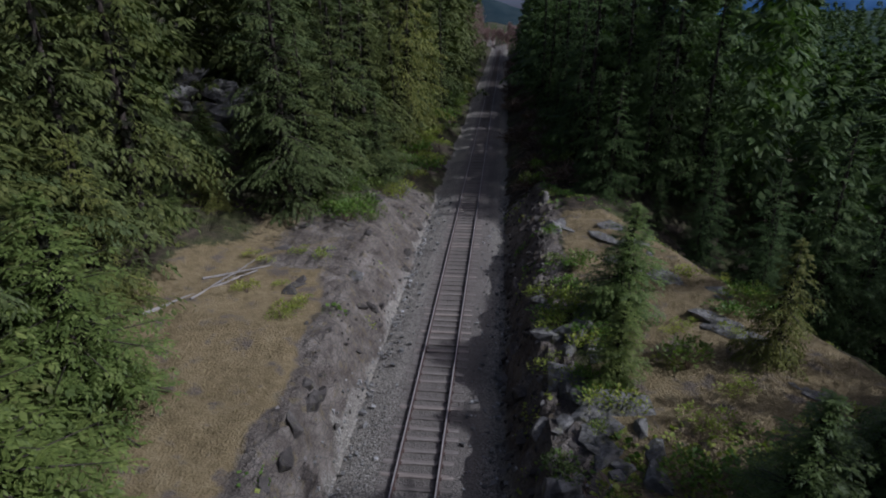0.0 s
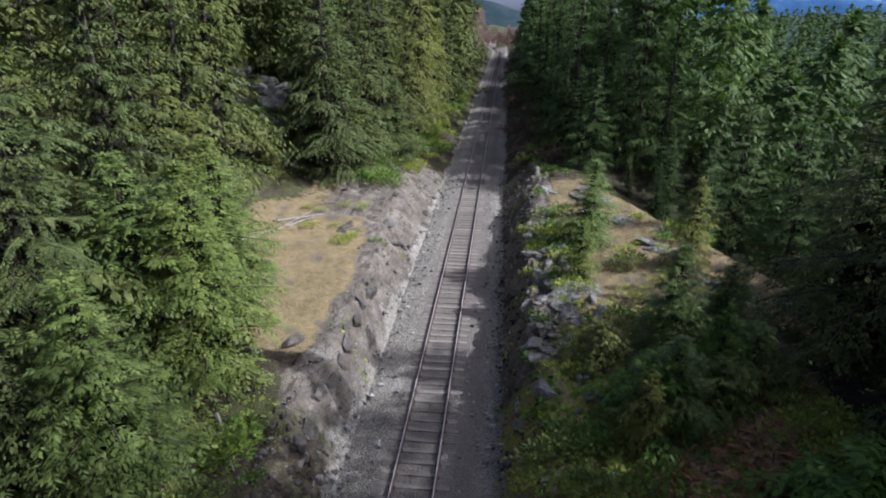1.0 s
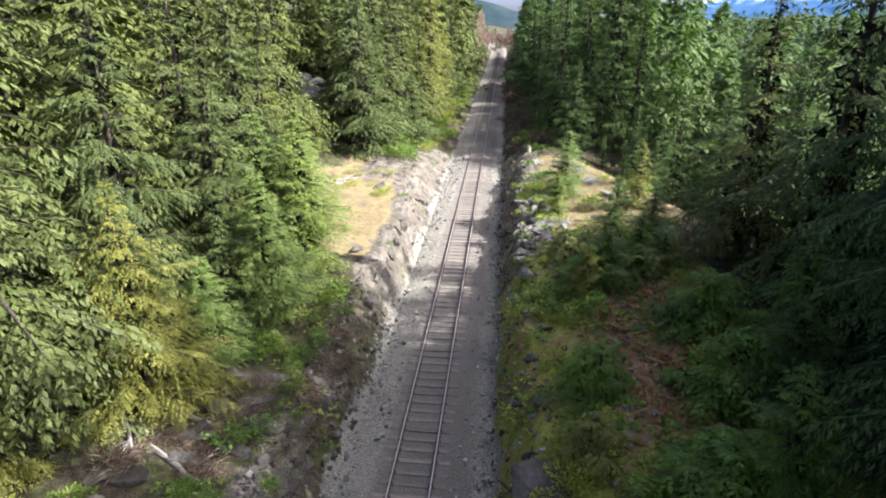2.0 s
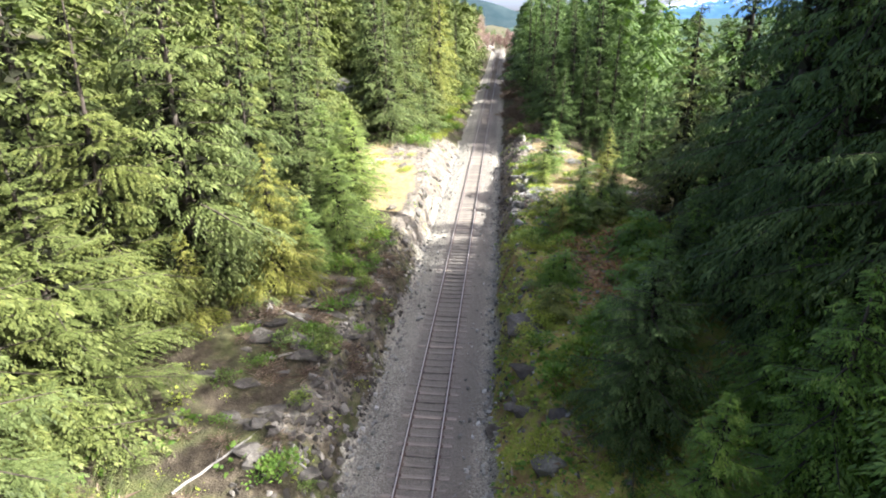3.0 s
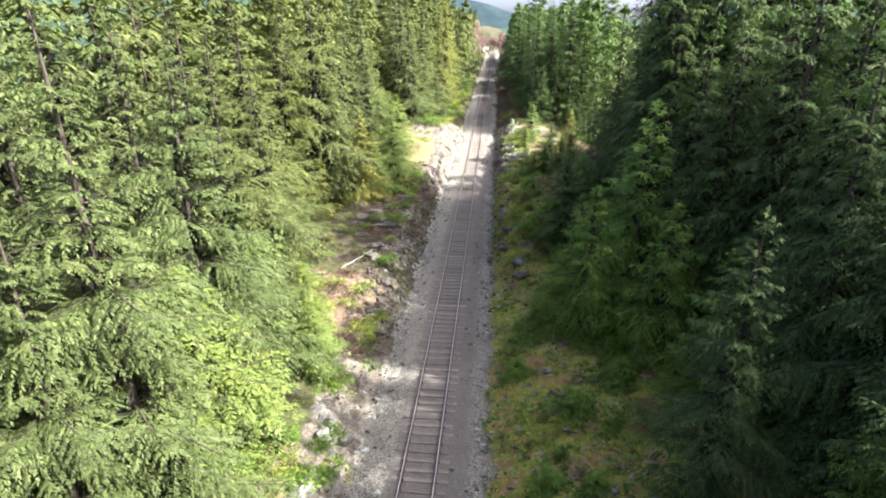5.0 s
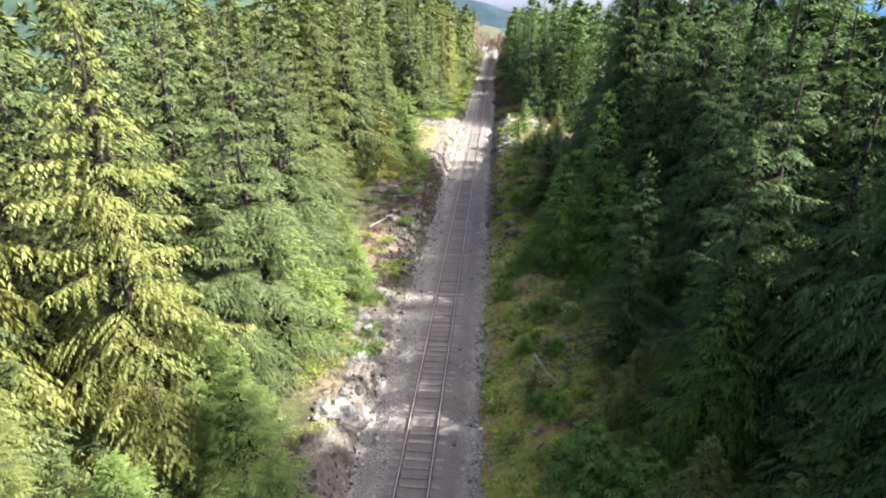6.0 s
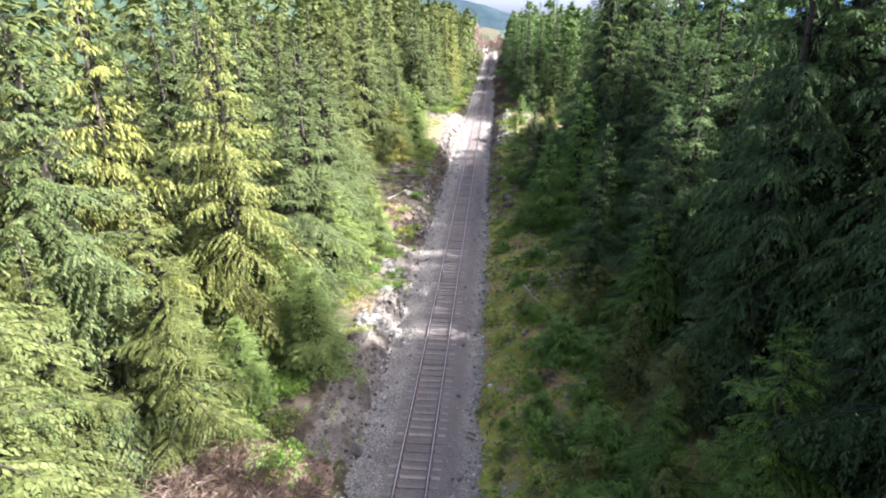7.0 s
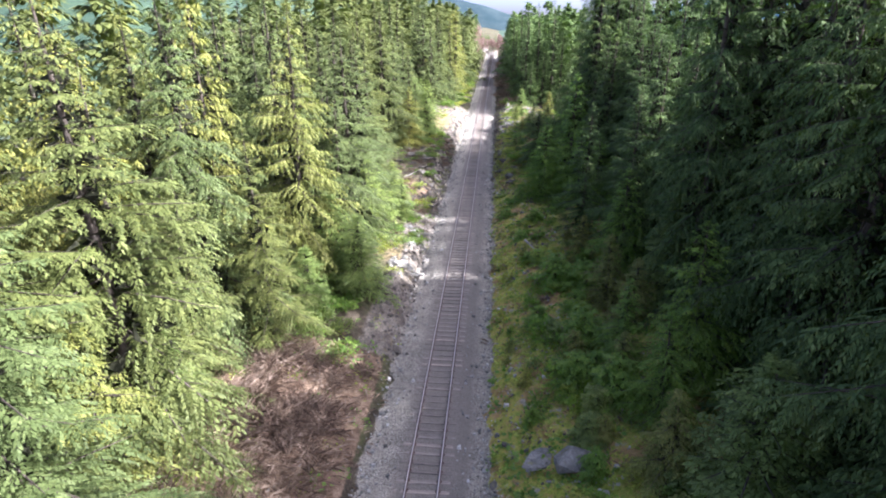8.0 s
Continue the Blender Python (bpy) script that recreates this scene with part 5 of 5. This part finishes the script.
    for x, y, h, wide in ((7.0, 84.6, 2.0, 1.2), (9.6, 78.6, 2.6, 1.3), (8.0, 93.6, 2.4, 1.2), (11.9, 84.0, 2.8, 1.2), (12.2, 89.0, 3.0, 1.2), (7.7, 38.4, 2.6, 1.1), (9.6, 37.0, 2.2, 1.2), (6.8, 42.8, 1.3, 1.2), (8.6, 30.2, 2.4, 1.1), (7.6, 26.2, 2.0, 1.2), (9.4, 24.6, 2.6, 1.1), (6.2, 33.6, 1.2, 1.2), (5.6, 48.5, 1.1, 1.2), (7.2, 53.0, 1.4, 1.2), (4.6, 57.5, 1.0, 1.3), (6.2, 63.5, 1.3, 1.2)):
        LOWS[3].plant(x, y, h, rnd.uniform(0, 360), wide)
    fi[0].plant(6.6, 30.5, 1.9, 0.8)
    fi[1].plant(7.4, 25.5, 1.7, 0.8)
    fi[0].plant(5.9, 36.0, 1.1, 0.8)
    ye[0].plant(3.9, 45.0, 1.2, 0.6)
    g[0].plant(-3.7, 49.5, 1.0, 0.9)
    g[1].plant(7.2, 90.5, 1.2, 0.9)


shrubs()


def undergrowth():
    """Tufts of grass, moss and low plants over the ground, too many to count."""
    rng = np.random.default_rng(12)
    for name, label, amount, per, high, slim, mat, up in (
            ("moss_plants", "low golden-green moss and leafy plants on the bank", 0.7, 24, 0.13, 0.45, MOSSLEAF, 0.4),
            ("leafy_plants", "low dark green leafy plants among the moss", 0.34, 26, 0.17, 0.42, SHRUB, 0.5),
            ("dry_grass", "sparse tufts of dry yellow grass", 0.30, 9, 0.16, 0.09, STRAW, 1.2),
            ("dead_bracken", "flattened brown stalks and twigs on the bank", 0.8, 14, 0.42, 0.06, TWIG, 0.3),
            ("rusty_bracken", "flattened rust-orange dead bracken fronds", 1.0, 26, 0.36, 0.14, BRACKEN, 0.25)):
        cx = np.concatenate([rng.uniform(3.0, 12, 3600), -rng.uniform(3.2, 13.5, 2600), rng.uniform(5, 18, 700)])
        cy = np.concatenate([rng.uniform(12, 130, 6200), rng.uniform(96, 124, 700)])
        cx = cx + track_x(cy)
        zz = zones(cx, cy)
        zone = {"moss_plants": np.maximum(zz["moss"], 0.18 - zz["straw"]) * (1 - 0.6 * zz["rock"]), "leafy_plants": np.maximum(zz["moss"], 0.3 - zz["straw"]) * (1 - 0.6 * zz["rock"]),
                "dry_grass": zz["straw"], "dead_bracken": zz["bracken"] * (1 - 0.6 * zz["rust"]) + 0.15 * zz["moss"], "rusty_bracken": zz["bracken"] * zz["rust"] * 1.5}[name]
        keep = (rng.random(len(cx)) < np.clip(zone, 0, 1) * amount) & (zz["gravel"] < 0.15)
        cx, cy = cx[keep], cy[keep]
        size = rng.uniform(0.5, 1.5, len(cx)) ** 1.3
        n = len(cx) * per
        a, rad = rng.uniform(0, 6.28, n), np.sqrt(rng.random(n))
        big = np.repeat(size, per)
        px, py = np.repeat(cx, per) + np.cos(a) * rad * 0.42 * big, np.repeat(cy, per) + np.sin(a) * rad * 0.42 * big
        p = np.stack([px, py, [land(q, w) for q, w in zip(px, py)]], 1)
        p[:, 2] += (1 - rad) * 0.22 * big * up - 0.02
        way = np.stack([np.cos(a) * (0.3 + rad), np.sin(a) * (0.3 + rad), np.full(n, up)], 1) + rng.normal(0, 0.35, (n, 3))
        way /= np.linalg.norm(way, axis=1, keepdims=True)
        span = high * rng.uniform(0.5, 1.4, n) * big
        tagged(new(name, mesh_of(name, kites(p, way, span, span * slim, 0.25, rng), kite_faces(n), mat)), label, "undergrowth", kind="stuff")


undergrowth()


# ---------- dead wood ----------
def log_thing(x0, y0, x1, y1, r, limbs=0, lift=0.0, label="bleached fallen log on the ground", name="fallen_log"):
    a, b = Vector((x0, y0, land(x0, y0) + r * 0.7)), Vector((x1, y1, land(x1, y1) + r * 0.7 + lift))
    span = (b - a).length
    root = tagged(new(name), label, "log", "fallen logs")
    root.matrix_basis = Matrix.Translation(a) @ (b - a).to_track_quat("Z", "Y").to_matrix().to_4x4()
    rnd = random.Random(int(x0 * 37 + y0 * 11))
    vs, fs, n, m = [], [], 7, 7
    for k in range(m):
        f = k / (m - 1)
        off = Vector((rnd.uniform(-1, 1), rnd.uniform(-1, 1), 0)) * r * 0.5
        rad = r * (1 - 0.55 * f)
        for i in range(n):
            t = i * 2 * math.pi / n
            q = rad * rnd.uniform(0.88, 1.12)
            vs.append((off.x + q * math.cos(t), off.y + q * math.sin(t), f * span))
    for k in range(m - 1):
        for i in range(n):
            fs.append((k * n + i, k * n + (i + 1) % n, (k + 1) * n + (i + 1) % n, (k + 1) * n + i))
    fs += [tuple(range(n))[::-1], tuple(range((m - 1) * n, m * n))]
    child("stem", mesh_of("stem", vs, fs, LOG), root)
    for _ in range(limbs):
        f, t = rnd.uniform(0.35, 0.95), rnd.uniform(0, 6.28)
        p = Vector((0, 0, f * span))
        w = Vector((math.cos(t), math.sin(t), rnd.uniform(0.3, 1.2))).normalized() * rnd.uniform(0.4, 1.1)
        q = r * 0.35
        v = [p + Vector((q, 0, 0)), p + Vector((-q * .5, q, 0)), p + Vector((-q * .5, -q, 0)), p + w]
        child("limb", mesh_of("limb", v, [(0, 1, 3), (1, 2, 3), (2, 0, 3)], LOG), root)


log_thing(-11.9, 106.2, -9.0, 111.4, 0.085, 6)
log_thing(-11.0, 109.8, -8.6, 112.0, 0.06, 5)
log_thing(-10.5, 107.8, -9.6, 112.6, 0.05, 4)
log_thing(-8.5, 80.2, -4.9, 78.2, 0.11, 5)
log_thing(-8.4, 81.8, -5.8, 81.2, 0.09, 3)
log_thing(-5.6, 70.9, -4.0, 70.4, 0.09, 1)
log_thing(-7.6, 75.6, -4.6, 77.2, 0.08, 6)
log_thing(-8.0, 68.0, -6.2, 70.6, 0.06, 5)
log_thing(-6.6, 64.0, -5.0, 66.2, 0.05, 6)
log_thing(-10.6, 82.0, -8.8, 79.6, 0.10, 16, 0.3, "fallen dead tree with a fan of bare grey limbs")
log_thing(-6.6, 92.5, -5.0, 90.2, 0.07, 3)
log_thing(6.0, 47.5, 6.9, 45.2, 0.09, 3)
log_thing(-7.0, 18.5, -5.6, 21.5, 0.07, 5)


def stump(x, y, high, r):
    vs, fs, n = [], [], 9
    rnd = random.Random(4)
    for f, k in ((-0.1, 1.4), (0.15, 1.0), (0.6, 0.85), (1.0, 0.7)):
        for i in range(n):
            t = i * 2 * math.pi / n
            q = r * k * rnd.uniform(0.85, 1.15)
            vs.append((q * math.cos(t), q * math.sin(t), f * high + (rnd.uniform(-.15, .15) * high if f == 1.0 else 0)))
    for k in range(3):
        for i in range(n):
            fs.append((k * n + i, k * n + (i + 1) % n, (k + 1) * n + (i + 1) % n, (k + 1) * n + i))
    fs.append(tuple(range(3 * n, 4 * n)))
    ob = tagged(new("tree_stump", mesh_of("tree_stump", vs, fs, LOG)), "pale broken tree stump on the rocky bank", "stump")
    ob.location = (x, y, land(x, y))


# low growth at the cliff's foot
for k, (x, y) in enumerate(((-15.0, 114.5), (-17.6, 117.5), (-16.0, 120.0), (-19.8, 121.0), (-17.6, 124.0), (-21.4, 125.0), (-19.2, 127.4), (-14.4, 118.0), (-23.4, 127.6), (-13.6, 122.5), (-15.6, 126.0), (-13.8, 128.5), (-16.4, 130.0))):
    (SAPLINGS + YELLOWS)[k % 4].plant(x, y, 2.4 + (k * 0.37) % 1.6, k * 71.0, 1.5)

stump(6.15, 127.0, 0.8, 0.24)


# ---------- leafless trees at the far bend ----------
def bare_tree(x, y, high, seed):
    root = tagged(new("bare_tree"), "leafless pinkish-brown deciduous tree at the bend", "tree", "bare trees")
    root.matrix_basis = pose(x, y, land(x, y) - 0.1, 0, 0, seed * 40)
    rng = np.random.default_rng(seed)
    vs, fs = [], []

    def stick(a, b, r0, r1):
        o = len(vs)
        d = (b - a) / (np.linalg.norm(b - a) + 1e-9)
        s = np.cross(d, [0.3, 0.9, 0.1])
        s /= np.linalg.norm(s)
        t = np.cross(d, s)
        for q, r in ((a, r0), (b, r1)):
            for i in range(4):
                w = i * math.pi / 2
                vs.append(tuple(q + (s * math.cos(w) + t * math.sin(w)) * r))
        for i in range(4):
            fs.append((o + i, o + (i + 1) % 4, o + 4 + (i + 1) % 4, o + 4 + i))
    top = np.array([rng.normal(0, .4), rng.normal(0, .4), high * 0.8])
    stick(np.zeros(3), top, 0.16, 0.05)
    tips = []
    for k in range(34):
        f = rng.uniform(0.3, 1.0)
        a = rng.uniform(0, 6.28)
        p = top * f
        q = p + np.array([math.cos(a), math.sin(a), rng.uniform(0.5, 1.6)]) * high * 0.17 * (1.25 - 0.6 * f)
        stick(p, q, 0.045, 0.015)
        tips += [p * (1 - g) + q * g for g in rng.uniform(0.3, 1.0, 26)]
    child("trunk", mesh_of("trunk", vs, fs, BARE), root)
    tips = np.array(tips)
    n = len(tips)
    way = rng.normal(0, 0.55, (n, 3)) + np.array([0, 0, 0.7])
    way /= np.linalg.norm(way, axis=1, keepdims=True)
    child("twig_crown", mesh_of("twig_crown", kites(tips, way, rng.uniform(0.7, 1.6, n), np.full(n, 0.035), 0.05, rng), kite_faces(n), BARE), root)


for i, (x, y, h) in enumerate(BARES):
    bare_tree(x, y, h, i + 1)
